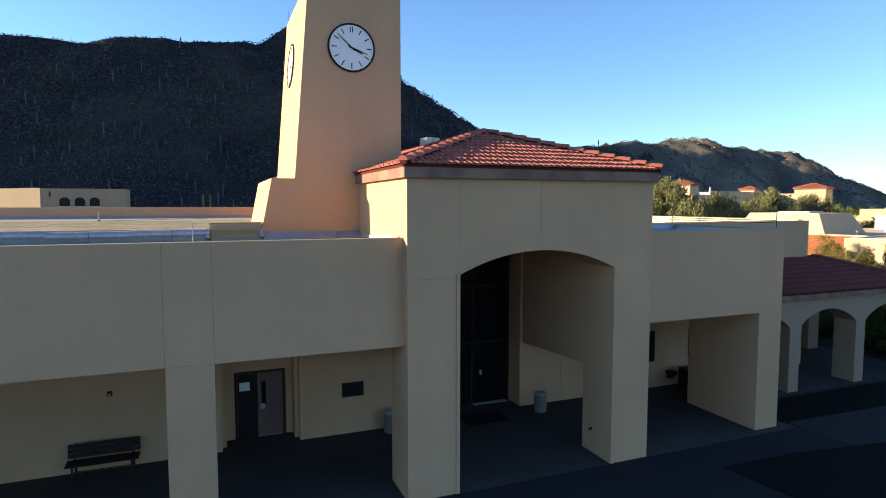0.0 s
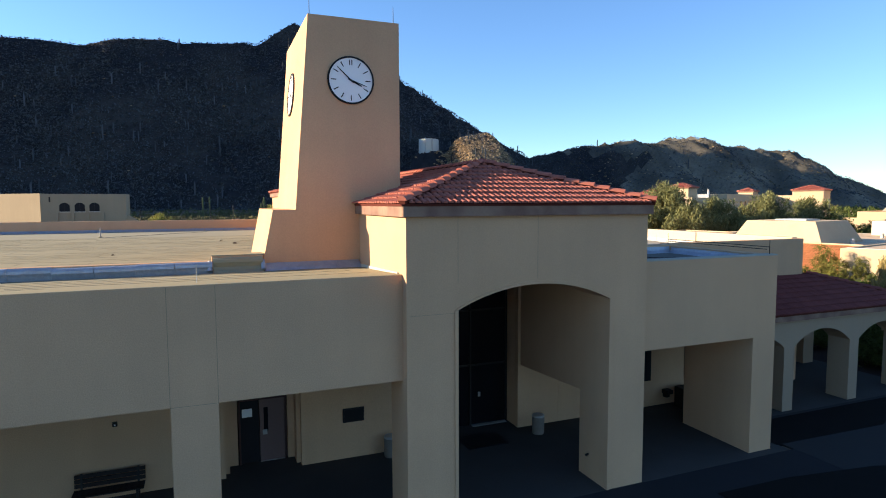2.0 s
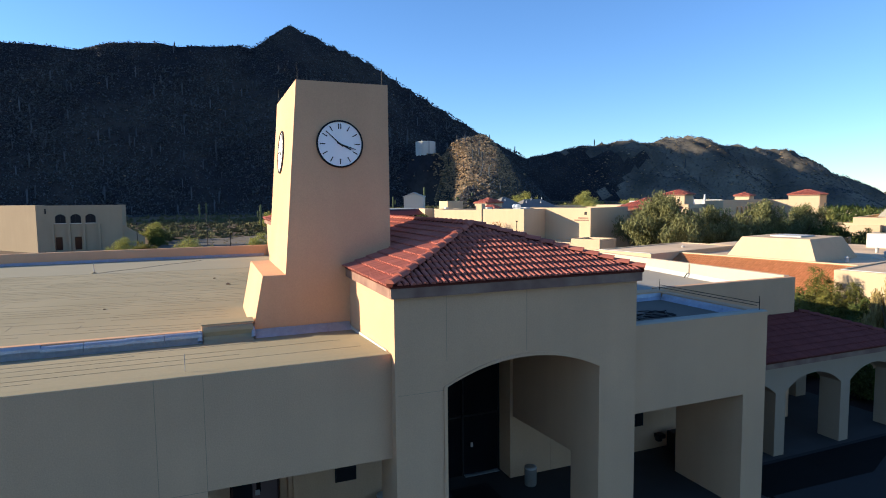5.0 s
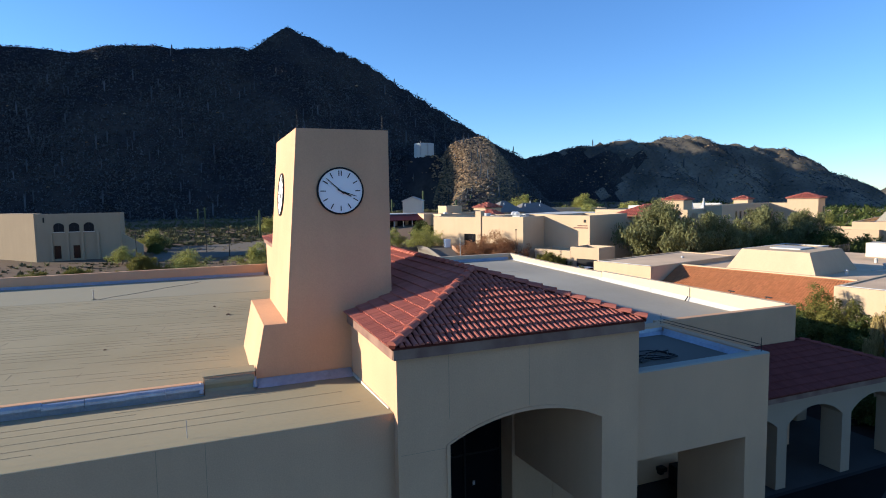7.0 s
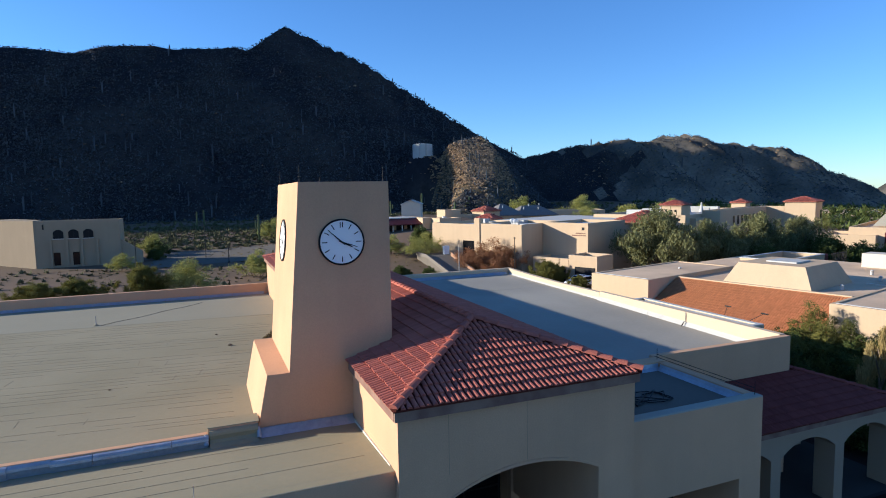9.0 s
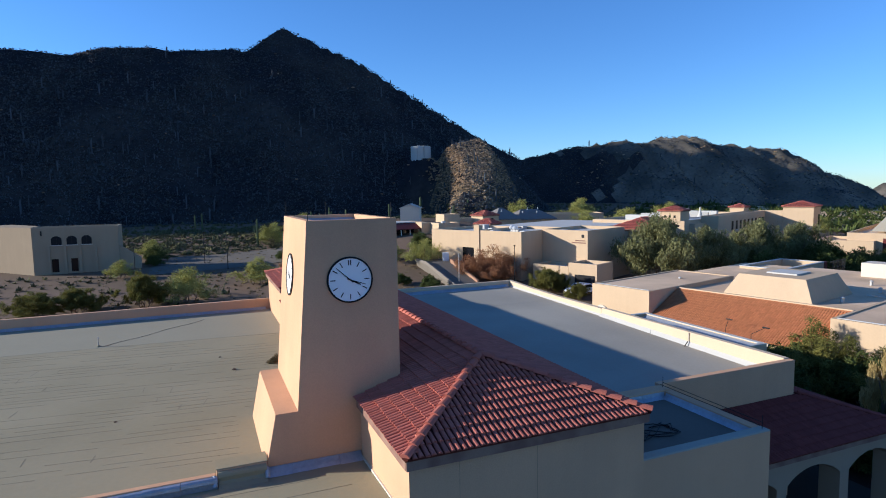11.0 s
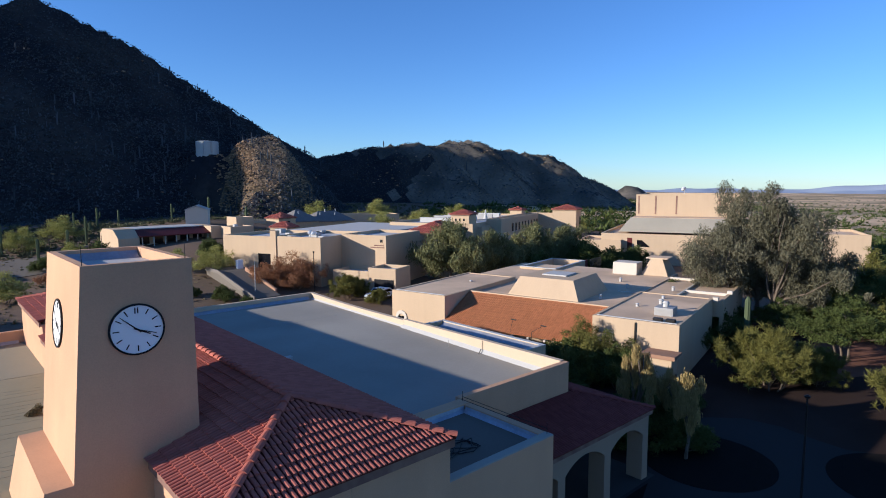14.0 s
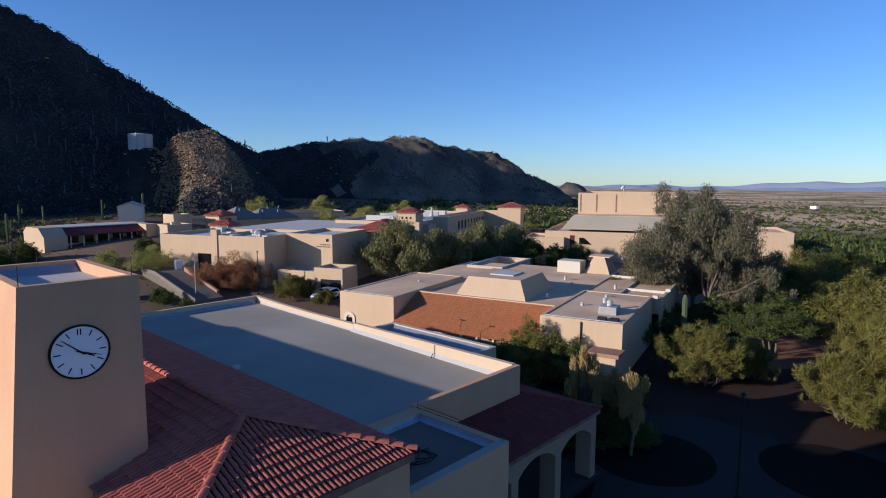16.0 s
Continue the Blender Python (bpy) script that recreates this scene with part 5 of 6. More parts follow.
for u0, u1, v0, v1, eave, ridge in ((0.0, 7.6, 0.0, 8.0, 8.0, 10.5), (6.6, 17.6, 1.2, 8.6, 7.7, 9.9)):
    part("wall", boxed(u0 + 0.5, u1 - 0.5, v0 + 0.5, v1 - 0.5, 3.0, eave), STUCCO_FAR, grey_hall)
    bm, half = bmesh.new(), (v1 - v0) / 2
    lo = [bm.verts.new(p) for p in ((u0, v0, eave - 0.15), (u1, v0, eave - 0.15), (u1, v1, eave - 0.15), (u0, v1, eave - 0.15))]
    mid = [bm.verts.new(p) for p in ((u0, v0, eave + 0.02), (u1, v0, eave + 0.02), (u1, v1, eave + 0.02), (u0, v1, eave + 0.02))]
    top = [bm.verts.new((u0 + half * 0.85, v0 + half, ridge)), bm.verts.new((u1 - half * 0.85, v0 + half, ridge))]
    bm.faces.new(lo[::-1])
    for i in range(4):
        bm.faces.new((lo[i], lo[(i + 1) % 4], mid[(i + 1) % 4], mid[i]))
    bm.faces.new((mid[0], mid[1], top[1], top[0])), bm.faces.new((mid[2], mid[3], top[0], top[1]))
    bm.faces.new((mid[1], mid[2], top[1])), bm.faces.new((mid[3], mid[0], top[0]))
    part("roof", bm, SHINGLE, grey_hall, "dark grey shingled hip roof")
for u, v, z in ((3.2, 2.6, 9.4), (9.5, 3.6, 8.9), (11.5, 4.6, 9.6), (13.4, 3.4, 8.8), (14.6, 4.9, 9.6)):
    part("vent_pipe", tube(bmesh.new(), (u, v, z - 0.5), (u, v, z + 0.7), 0.12, 0.12, 8), WHITE_COAT, grey_hall)
# ramp up to the library door
ramp = thing("entry_ramp", "concrete ramp with low stucco walls climbing to the library door", "ramp")
# Landing and slope get dark grey in place of shade.
part("landing", boxed(30.3, 35.2, 80.01, 84.5, 0.5, 4.0), WEATHERED_AND_SHADED, ramp)
part("slope", prism([(69, 0.5), (69, 1.9), (80, 4.0), (80, 0.5)], "x", 30.31, 33.8), WEATHERED_AND_SHADED, ramp)
part("kerb", prism([(68.6, 1.6), (68.6, 2.2), (80, 4.3), (84.4, 4.3), (84.4, 3.85), (80, 3.85)], "x", 30.12, 30.3), AGGREGATE, ramp, "pale concrete kerb")
part("wall", prism([(70.5, 0.5), (70.5, 2.5), (79.6, 4.5), (79.6, 0.5)], "x", 33.81, 34.1), ROOF_CLAY, ramp, "brown painted side wall")
part("pole", tube(bmesh.new(), (31.6, 71.5, 1.9), (31.6, 71.5, 6.2), 0.06, 0.05), GREY_METAL, ramp)
single("utility_box", boxed(-0.42, 0.42, -0.35, 0.35, 0, 1.25, bevel=0.04), WHITE, "white painted utility cabinet on the ramp landing", "cabinet", at=pose(33.9, 81.6, 4.0))


def parked_car(x, y, turn):
    z = float(terrain(np.array(float(x)), np.array(float(y)))) + 0.02
    car = thing("parked_car", "white parked car beside the shrubs", "car", pose(x, y, z, 0, 0, turn))
    body = [(-2.2, 0.35), (-2.25, 0.75), (-1.9, 0.92), (-1.1, 1.0), (-0.4, 1.45), (0.9, 1.48), (1.6, 1.02), (2.2, 0.88), (2.25, 0.4)]
    part("body", prism(body, "y", -0.88, 0.88), WHITE, car)
    for s in (-0.885, 0.882):
        part("side_window", prism([(-0.95, 1.0), (-0.35, 1.38), (0.85, 1.40), (1.35, 1.02)], "y", s, s + 0.004), GLASS, car)
    part("windscreen", prism([(-1.12, 1.02), (-0.44, 1.46), (-0.47, 1.47), (-1.15, 1.03)], "y", -0.75, 0.75), GLASS, car)
    for wx in (-1.4, 1.4):
        for s in (-0.9, 0.68):
            w = part("wheel", tube(bmesh.new(), (wx, s, 0.33), (wx, s + 0.22, 0.33), 0.33, 0.33, 18), BLACK, car)
            part("rim", tube(bmesh.new(), (wx, s - 0.005, 0.33), (wx, s + 0.225, 0.33), 0.19, 0.19, 12), GREY_METAL, w)
    return car


parked_car(44.3, 62.1, 15)
tank = thing("water_tank", "white cylindrical water tank on the hillside", "tank", pose(72.9, 196.2, 25.9))
part("shell", lathe([(3.5, -1.5), (3.5, 4.2), (3.35, 4.32), (0.5, 4.6)], 40), WHITE_COAT, tank)
part("ladder", boxed(-0.3, 0.3, -3.66, -3.5, 0.3, 4.3), GREY_METAL, tank)
part("pipe", tube(bmesh.new(), (-2.3, -2.8, 0.0), (-2.3, -2.8, 4.6), 0.1), GREY_METAL, tank)

# ---------- plants ----------
def leaf_mesh(name, blobs, count, size, mat, seed, droop=0.0, shell=0.55, slim=1.0, outward=0.0):
    """Small pointed leaves spread through blobs (x, y, z, rx, ry, rz); outward turns them away from the middle of their clump."""
    rng = np.random.RandomState(seed)
    vol = np.array([b[3] * b[4] * b[5] for b in blobs]) ** 0.7
    pick = rng.choice(len(blobs), count, p=vol / vol.sum())
    d = rng.normal(size=(count, 3))
    d /= np.linalg.norm(d, axis=1)[:, None]
    r = shell + (1 - shell) * rng.rand(count) ** 0.6
    B = np.array(blobs)
    lump = 1 + 0.18 * np.sin(d[:, 0] * 9 + pick) * np.sin(d[:, 1] * 8 + 2 * pick) + 0.14 * rng.normal(size=count)
    c = B[pick, :3] + d * B[pick, 3:] * (r * lump)[:, None]
    a = rng.normal(size=(count, 3)) * (1.0 - 0.6 * outward) + 1.6 * outward * (d + np.array([0, 0, 0.5]))
    a[:, 2] -= droop * 3
    a /= np.linalg.norm(a, axis=1)[:, None]
    b = np.cross(a, rng.normal(size=(count, 3)))
    b /= np.linalg.norm(b, axis=1)[:, None]
    s = size * rng.uniform(0.6, 1.35, count)[:, None]
    ln, wd = a * s * (1.0 + droop) / slim ** 0.5, b * s * (0.55 - 0.2 * droop) * slim
    v = np.stack([c - 0.7 * ln - wd, c - 0.7 * ln + wd, c + ln], 1).reshape(-1, 3)
    f = np.arange(3 * count).reshape(-1, 3)
    me = bpy.data.meshes.new(name)
    me.from_pydata(v.tolist(), [], f.tolist())
    me.materials.append(mat)
    return me


def limb(bm, p, q, r0, r1, rng, bends=3):
    p, q = Vector(p), Vector(q)
    last, lr = p, r0
    for i in range(1, bends + 1):
        t = i / bends
        c = p.lerp(q, t) + Vector((rng.uniform(-1, 1), rng.uniform(-1, 1), rng.uniform(-0.4, 0.4))) * (0.07 * (q - p).length * (i < bends))
        r = r0 + (r1 - r0) * t
        tube(bm, last, c, lr, r, 7, i == bends)
        last, lr = c, r


def make_tree(name, label, category, kind, height, radius, trunk, count, size, seed, stems=1, low=0.3, lobes=12, droop=0.0, flat=0.8, slim=1.0, outward=0.0, clump=1.0):
    """Trunk, forking limbs, and leaf clumps strung along the limbs, with gaps between them."""
    rng = random.Random(seed)
    t = thing(name, label, category, pose(0, 0, -200))
    blobs = []
    for s in range(stems):
        bm = bmesh.new()
        a0 = 6.28 * s / stems + rng.uniform(-0.4, 0.4)
        many = stems > 1
        foot = (0.12 * radius * math.cos(a0) * many, 0.12 * radius * math.sin(a0) * many, -0.3)
        top = (radius * 0.22 * math.cos(a0) * many, radius * 0.22 * math.sin(a0) * many, height * low)
        limb(bm, foot, top, trunk, trunk * 0.75, rng)
        for i in range(max(3, round(lobes / stems))):
            a = (a0 + rng.uniform(-1.2, 1.2)) if many else 6.28 * i * 0.381 + rng.uniform(-0.3, 0.3)
            e = rng.uniform(0.02, 1.0) ** 0.8
            reach = rng.uniform(0.62, 1.08)
            end = Vector((radius * reach * math.cos(a) * math.cos(e * 1.5), radius * reach * math.sin(a) * math.cos(e * 1.5), height * (low + (0.97 - low) * (0.12 + 0.88 * e * reach))))
            limb(bm, top, end, trunk * 0.45, trunk * 0.08, rng, 4)
            for k in (0.45, 0.62, 0.78, 0.92, 1.03):
                c = Vector(top).lerp(end, k) + Vector((rng.uniform(-1, 1), rng.uniform(-1, 1), rng.uniform(-0.6, 0.8))) * radius * 0.12
                r = radius * rng.uniform(0.10, 0.21) * clump
                blobs.append((*c, r * rng.uniform(0.8, 1.25), r * rng.uniform(0.8, 1.25), r * flat * (1 + 0.5 * droop) * rng.uniform(0.75, 1.2)))
                if rng.random() < 0.6:
                    q = c + Vector((rng.uniform(-1, 1), rng.uniform(-1, 1), rng.uniform(-0.8, 0.5))) * radius * 0.22
                    blobs.append((*q, r * 0.6, r * 0.6, r * 0.6 * flat))
        part("trunk", bm, BARK, t)
    crown = new("crown", leaf_mesh("crown", blobs, count, size, LEAF[kind], seed, droop, 0.3, slim, outward))
    crown.parent = t
    return t


def plant(src, x, y, scale=1.0, turn=0.0, tall=1.0, sink=0.0):
    z = float(terrain(np.array(float(x)), np.array(float(y)))) - 0.05 - sink
    return copy_thing(src, pose(x, y, z, 0, 0, turn) @ Matrix.Diagonal((scale, scale, scale * tall, 1)))


def settle(src, *first, **more):
    """Put the first of a kind where it stands."""
    x, y, s, turn = first[:4]
    tall = more.get("tall", 1.0)
    z = float(terrain(np.array(float(x)), np.array(float(y)))) - 0.05
    src.matrix_basis = pose(x, y, z, 0, 0, turn) @ Matrix.Diagonal((s, s, s * tall, 1))
    return src


eucalyptus = make_tree("eucalyptus_tree", "tall grey-green eucalyptus tree with drooping foliage", "tree", "eucalyptus", 15.8, 10.2, 0.30, 125000, 0.112, 4, 3, 0.16, 30, 0.5, 1.0, 0.9, 0.0, 0.66)
settle(eucalyptus, 68.5, 25.5, 1.0, 20)
ash = make_tree("shade_tree", "dark green leafy shade tree on bare earth", "tree", "green", 6.2, 4.8, 0.13, 26000, 0.10, 6, 3, 0.4, 24, 0.1, 0.7, 0.8, 0.3, 0.85)
settle(ash, 60.2, 14.9, 0.85, 0)
pepper = make_tree("pepper_tree", "rounded grey-green pepper tree beside the hall", "tree", "pepper", 7.0, 4.4, 0.2, 24000, 0.125, 8, 1, 0.22, 28, 0.5, 1.0, 0.9)
settle(pepper, 57.0, 62.5, 1.38, 0, tall=1.08)
palo = make_tree("palo_verde_tree", "airy yellow-green palo verde tree on desert soil", "tree", "palo", 4.2, 3.4, 0.06, 12000, 0.095, 10, 4, 0.15, 24, 0.0, 0.9, 0.5, 0.6)
settle(palo, -1.9, 80.5, 1.35, 0, tall=0.72)
acacia = make_tree("acacia_shrub", "bushy olive acacia shrub lit from the side", "shrub", "acacia", 4.3, 3.7, 0.08, 24000, 0.10, 12, 5, 0.1, 34, 0.2, 0.9, 0.5, 0.5, 0.75)
settle(acacia, 58.0, 4.0, 1.3, 0)
feathery = make_tree("acacia_shrub", "feathery olive-green acacia shrub lit from the side", "shrub", "acacia", 4.4, 3.8, 0.06, 40000, 0.115, 22, 6, 0.08, 38, 0.0, 1.0, 0.3, 0.8, 0.68)
settle(feathery, 47.8, 16.4, 1.15, 0)
bush = make_tree("green_shrub", "dense dark green shrub", "shrub", "green", 3.0, 2.7, 0.05, 11000, 0.10, 14, 5, 0.08, 26, 0.0, 0.9, 0.7, 0.4)
settle(bush, 39.6, 24.2, 1.15, 0)
dry = make_tree("dry_shrub", "reddish brown dry shrub", "shrub", "brown", 3.4, 2.9, 0.05, 18000, 0.065, 16, 6, 0.08, 26, 0.0, 0.8, 0.6, 0.4)
settle(dry, 35.6, 75.0, 1.25, 0)


def weeping_tree(x, y, ends, seed):
    """A thin trunk with arching limbs, each ending in a long hanging clump."""
    rng = random.Random(seed)
    t = thing("weeping_tree", "weeping tree with golden hanging strands", "tree", pose(x, y, -0.05))
    bm, blobs = bmesh.new(), []
    limb(bm, (0, 0, -0.2), (0, 0, 2.2), 0.11, 0.08, rng)
    for ex, ey, ez in ends:
        limb(bm, (0, 0, 2.1), (ex * 0.6, ey * 0.6, ez), 0.06, 0.035, rng, 4)
        limb(bm, (ex * 0.6, ey * 0.6, ez), (ex, ey, ez - 0.35), 0.035, 0.015, rng, 3)
        for k in range(4):
            f = rng.random()
            blobs.append((ex * (0.75 + 0.3 * f) + rng.uniform(-0.3, 0.3), ey * (0.75 + 0.3 * f) + rng.uniform(-0.3, 0.3), ez - 0.2 - 1.5 * k / 3 * rng.uniform(0.7, 1.1), 0.24, 0.24, 0.5))
    part("trunk", bm, BARK, t)
    crown = new("crown", leaf_mesh("crown", blobs, 1500 * len(ends), 0.075, LEAF["grass"], seed, 1.6, 0.3))
    crown.parent = t
    return t


weeping_tree(31.7, 15.3, [(-0.1, -0.15, 4.9), (0.3, -0.3, 4.5), (-0.35, 0.2, 4.3), (0.25, 0.4, 4.2), (-0.2, -0.45, 3.9), (0.0, 0.1, 4.7), (0.5, 0.1, 4.0)], 31)
weeping_tree(31.4, 18.3, [(-0.2, 0.0, 6.0), (0.6, -0.3, 5.3), (1.2, -0.6, 4.6), (0.2, 0.8, 5.0), (-0.9, 0.4, 4.8), (0.8, 0.4, 5.6), (-0.4, -0.9, 4.6)], 32)
weeping_tree(33.6, 16.8, [(0.0, 0.3, 4.2), (0.6, -0.3, 3.8), (-0.7, -0.2, 3.7), (-0.1, 0.8, 3.5)], 33)
def plant_all(src, *spots):
    for x, y, s, turn in spots:
        plant(src, x, y, s, turn)


plant_all(ash, (65.5, 21.5, 0.75, 70), (78.0, 14.0, 1.1, 160), (88.0, 22.0, 1.2, 30), (77.0, 8.0, 1.0, 220), (98.0, 12.0, 1.2, 100), (92.0, 3.0, 1.1, 10), (108.0, 18.0, 1.3, 250), (120.0, 6.0, 1.3, 60), (66.0, 33.0, 0.9, 200))
plant_all(pepper, (66.5, 62.5, 0.80, 40), (76.5, 63.5, 0.86, 200), (84.5, 63.0, 0.78, 300))
plant_all(palo, (7.2, 88.0, 0.85, 110), (-8.6, 124.0, 0.75, 10), (-11.7, 103.5, 0.62, 10), (31.2, 84.6, 0.85, 30), (27.5, 89.0, 0.7, 75), (36.2, 86.8, 0.8, 140), (14.0, 130.0, 1.0, 60), (22.0, 140.0, 1.1, 20), (18.0, 106.0, 0.8, 250))
plant_all(palo, (80.0, 140.0, 1.4, 0), (84.0, 116.0, 1.2, 130), (92.0, 112.0, 1.25, 210), (95.0, 114.0, 1.3, 300), (108.0, 106.0, 1.3, 20), (98.0, 138.0, 1.5, 90), (112.0, 120.0, 1.4, 30), (120.0, 105.0, 1.3, 200), (128.0, 92.0, 1.3, 70))
plant_all(feathery, (46.6, 6.6, 0.98, 250), (41.0, -0.6, 1.0, 100), (47.0, 2.8, 1.15, 60), (54.5, 5.4, 1.05, 140), (61.5, 6.4, 1.05, 310), (52.0, 1.5, 1.1, 200), (51.3, 14.3, 0.62, 80), (40.9, 64.6, 0.66, 10), (42.8, 65.6, 0.5, 200), (42.7, 60.4, 0.42, 70))
plant_all(acacia, (45.5, -2.0, 1.2, 210), (54.5, 0.5, 1.4, 300), (66.0, 5.5, 1.3, 80), (72.0, 10.0, 1.25, 170), (80.0, 4.0, 1.3, 10), (86.0, 12.0, 1.3, 240), (76.0, 20.0, 1.1, 330), (97.0, 20.0, 1.2, 55))
plant_all(bush, (36.2, 26.8, 0.8, 80), (39.0, 26.6, 0.8, 150), (27.6, 72.0, 0.6, 10), (25.0, 76.0, 0.5, 60), (28.3, 66.0, 0.6, 120), (-7.8, 113.5, 0.6, 30), (34.2, 93.0, 0.9, 20), (17.5, 104.0, 0.8, 70), (21.5, 104.5, 1.0, 160), (14.0, 106.0, 0.7, 250), (30.5, 22.5, 0.6, 60), (33.5, 24.0, 0.65, 140), (36.0, 21.0, 0.6, 220), (31.0, 19.0, 0.8, 300), (32.6, 16.0, 0.7, 30))
plant_all(bush, (34.0, 18.6, 0.8, 110), (39.0, 19.0, 0.5, 20), (29.5, 25.5, 0.65, 10), (38.0, 29.0, 1.0, 200), (52.5, 25.5, 1.2, 75), (57.0, 25.0, 1.3, 15), (64.0, 26.5, 1.1, 60), (70.0, 16.5, 1.4, 0), (84.5, 57.5, 1.6, 40), (90.0, 56.5, 1.3, 140))
plant_all(bush, (94.5, 55.5, 1.25, 220), (71.0, 58.0, 1.4, 300))
plant_all(acacia, (39.6, 27.6, 0.82, 40), (40.4, 25.6, 0.7, 130))
plant_all(dry, (39.2, 73.6, 1.15, 200), (37.6, 71.8, 0.8, 100), (12.5, 96.0, 0.4, 30))
plant(feathery, -6.6, 80.5, 0.85, 15, 1.0)
plant(feathery, -13.6, 80.0, 0.85, 15, 0.75)
plant(feathery, -17.6, 79.0, 0.85, 75, 0.75)
plant(bush, -8.0, 119.0, 0.85, 15)


def saguaro_mesh(name, height, arms, seed, sides=12):
    rng = random.Random(seed)
    bm = bmesh.new()

    def column(pts, r):
        rings = []
        for k, p in enumerate(pts):
            rr_ = r * (0.8 if k == 0 else 0.35 if k == len(pts) - 1 else 1.0)
            rings.append([bm.verts.new(Vector(p) + Vector((math.cos(2 * math.pi * i / sides), math.sin(2 * math.pi * i / sides), 0)) * rr_ * (1.0 if i % 2 else 0.86)) for i in range(sides)])
        for a, b in zip(rings, rings[1:]):
            for i in range(sides):
                j = (i + 1) % sides
                bm.faces.new((a[i], a[j], b[j], b[i]))
        bm.faces.new(rings[-1]), bm.faces.new(rings[0][::-1])

    column([(0, 0, -0.4), (0, 0, height * 0.5), (0, 0, height * 0.93), (0, 0, height)], 0.26)
    for i in range(arms):
        a, z = rng.uniform(0, 6.28), height * rng.uniform(0.35, 0.6)
        c, s = math.cos(a), math.sin(a)
        column([(0.15 * c, 0.15 * s, z), (0.6 * c, 0.6 * s, z + 0.15), (0.75 * c, 0.75 * s, z + 0.6), (0.75 * c, 0.75 * s, z + height * 0.25), (0.75 * c, 0.75 * s, z + height * 0.29)], 0.17)
    return bm


near_cactus = thing("saguaro", "tall ribbed green saguaro cactus among shrubs", "cactus", pose(55.6, 21.2, -0.1))
part("stem", saguaro_mesh("stem", 5.6, 0, 1, 16), CACTUS, near_cactus)
cacti = []
for k, (hgt, arms) in enumerate(((5.0, 0), (6.0, 2), (4.2, 1))):
    c = thing("saguaro", "green saguaro cactus on the desert slope", "cactus", pose(0, 0, -100), "saguaros at the foot of the mountain")
    part("stem", saguaro_mesh("stem", hgt, arms, k + 2), CACTUS, c)
    cacti.append(c)
cr = random.Random(21)
spots = [(-1, 160), (11, 128), (20, 122), (0.6, 161), (24, 128), (-20, 148), (26, 150), (33, 162), (15, 118), (40, 172), (52, 168), (60, 165), (52, 141), (74, 160), (62, 143), (86, 156)]
for i, (x, y) in enumerate(spots):
    z = float(terrain(np.array(float(x)), np.array(float(y)))) - 0.2
    if i < 3:
        cacti[i].matrix_basis = pose(x, y, z)
    else:
        copy_thing(cacti[i % 3], pose(x, y, z, 0, 0, cr.uniform(0, 360)) @ Matrix.Diagonal((1, 1, cr.uniform(0.7, 1.2), 1)))


def scatter(name, label, centres, sizes, template, mat, seed, squash=(0.6, 1.0)):
    """Many copies of a small template joined into one mesh."""
    rng = np.random.RandomState(seed)
    tv, tf = template
    tv, n = np.array(tv, float), len(centres)
    a = rng.uniform(0, 6.28, n)
    s = sizes[:, None]
    ca, sa = np.cos(a)[:, None], np.sin(a)[:, None]
    x = (tv[None, :, 0] * ca - tv[None, :, 1] * sa) * s
    y = (tv[None, :, 0] * sa + tv[None, :, 1] * ca) * s
    z = tv[None, :, 2] * s * rng.uniform(*squash, n)[:, None]
    jit = 1 + rng.uniform(-0.25, 0.25, (n, len(tv)))
    v = np.stack([x * jit + centres[:, None, 0], y * jit + centres[:, None, 1], z * jit + centres[:, None, 2]], -1).reshape(-1, 3)
    f = (np.array(tf)[None] + (np.arange(n) * len(tv))[:, None, None]).reshape(-1, len(tf[0]))
    me = bpy.data.meshes.new(name)
    me.from_pydata(v.tolist(), [], f.tolist())
    me.materials.append(mat)
    return tagged(new(name, me), label, name.split("_")[-1], kind="stuff")


def lump_template(sides=6):
    vs, fs = [], []
    for z, r in ((-0.15, 0.8), (0.35, 1.0), (0.75, 0.6)):
        vs += [(r * math.cos(6.283 * i / sides + z), r * math.sin(6.283 * i / sides + z), z) for i in range(sides)]
    top = len(vs)
    vs.append((0, 0, 0.95))
    for k in range(2):
        for i in range(sides):
            j = (i + 1) % sides
            a, b, c, d = k * sides + i, k * sides + j, (k + 1) * sides + j, (k + 1) * sides + i
            fs += [(a, b, c), (a, c, d)]
    fs += [(2 * sides + i, 2 * sides + (i + 1) % sides, top) for i in range(sides)]
    return vs, fs


def tuft_template(blades, seed, broad=1.0):
    rng = random.Random(seed)
    vs, fs = [], []
    for _ in range(blades):
        a, e = rng.uniform(0, 6.28), rng.uniform(0.25, 1.35)
        ln = rng.uniform(0.6, 1.15)
        d = Vector((math.cos(a) * math.cos(e), math.sin(a) * math.cos(e), math.sin(e)))
        o = Vector((rng.uniform(-0.35, 0.35), rng.uniform(-0.35, 0.35), 0))
        w = d.orthogonal().normalized() * rng.uniform(0.10, 0.22) * broad
        k = len(vs)
        vs += [tuple(o + d * ln * 0.15 - w), tuple(o + d * ln * 0.3 + w), tuple(o + d * ln)]
        fs.append((k, k + 1, k + 2))
    return vs, fs


npr = np.random.RandomState(3)
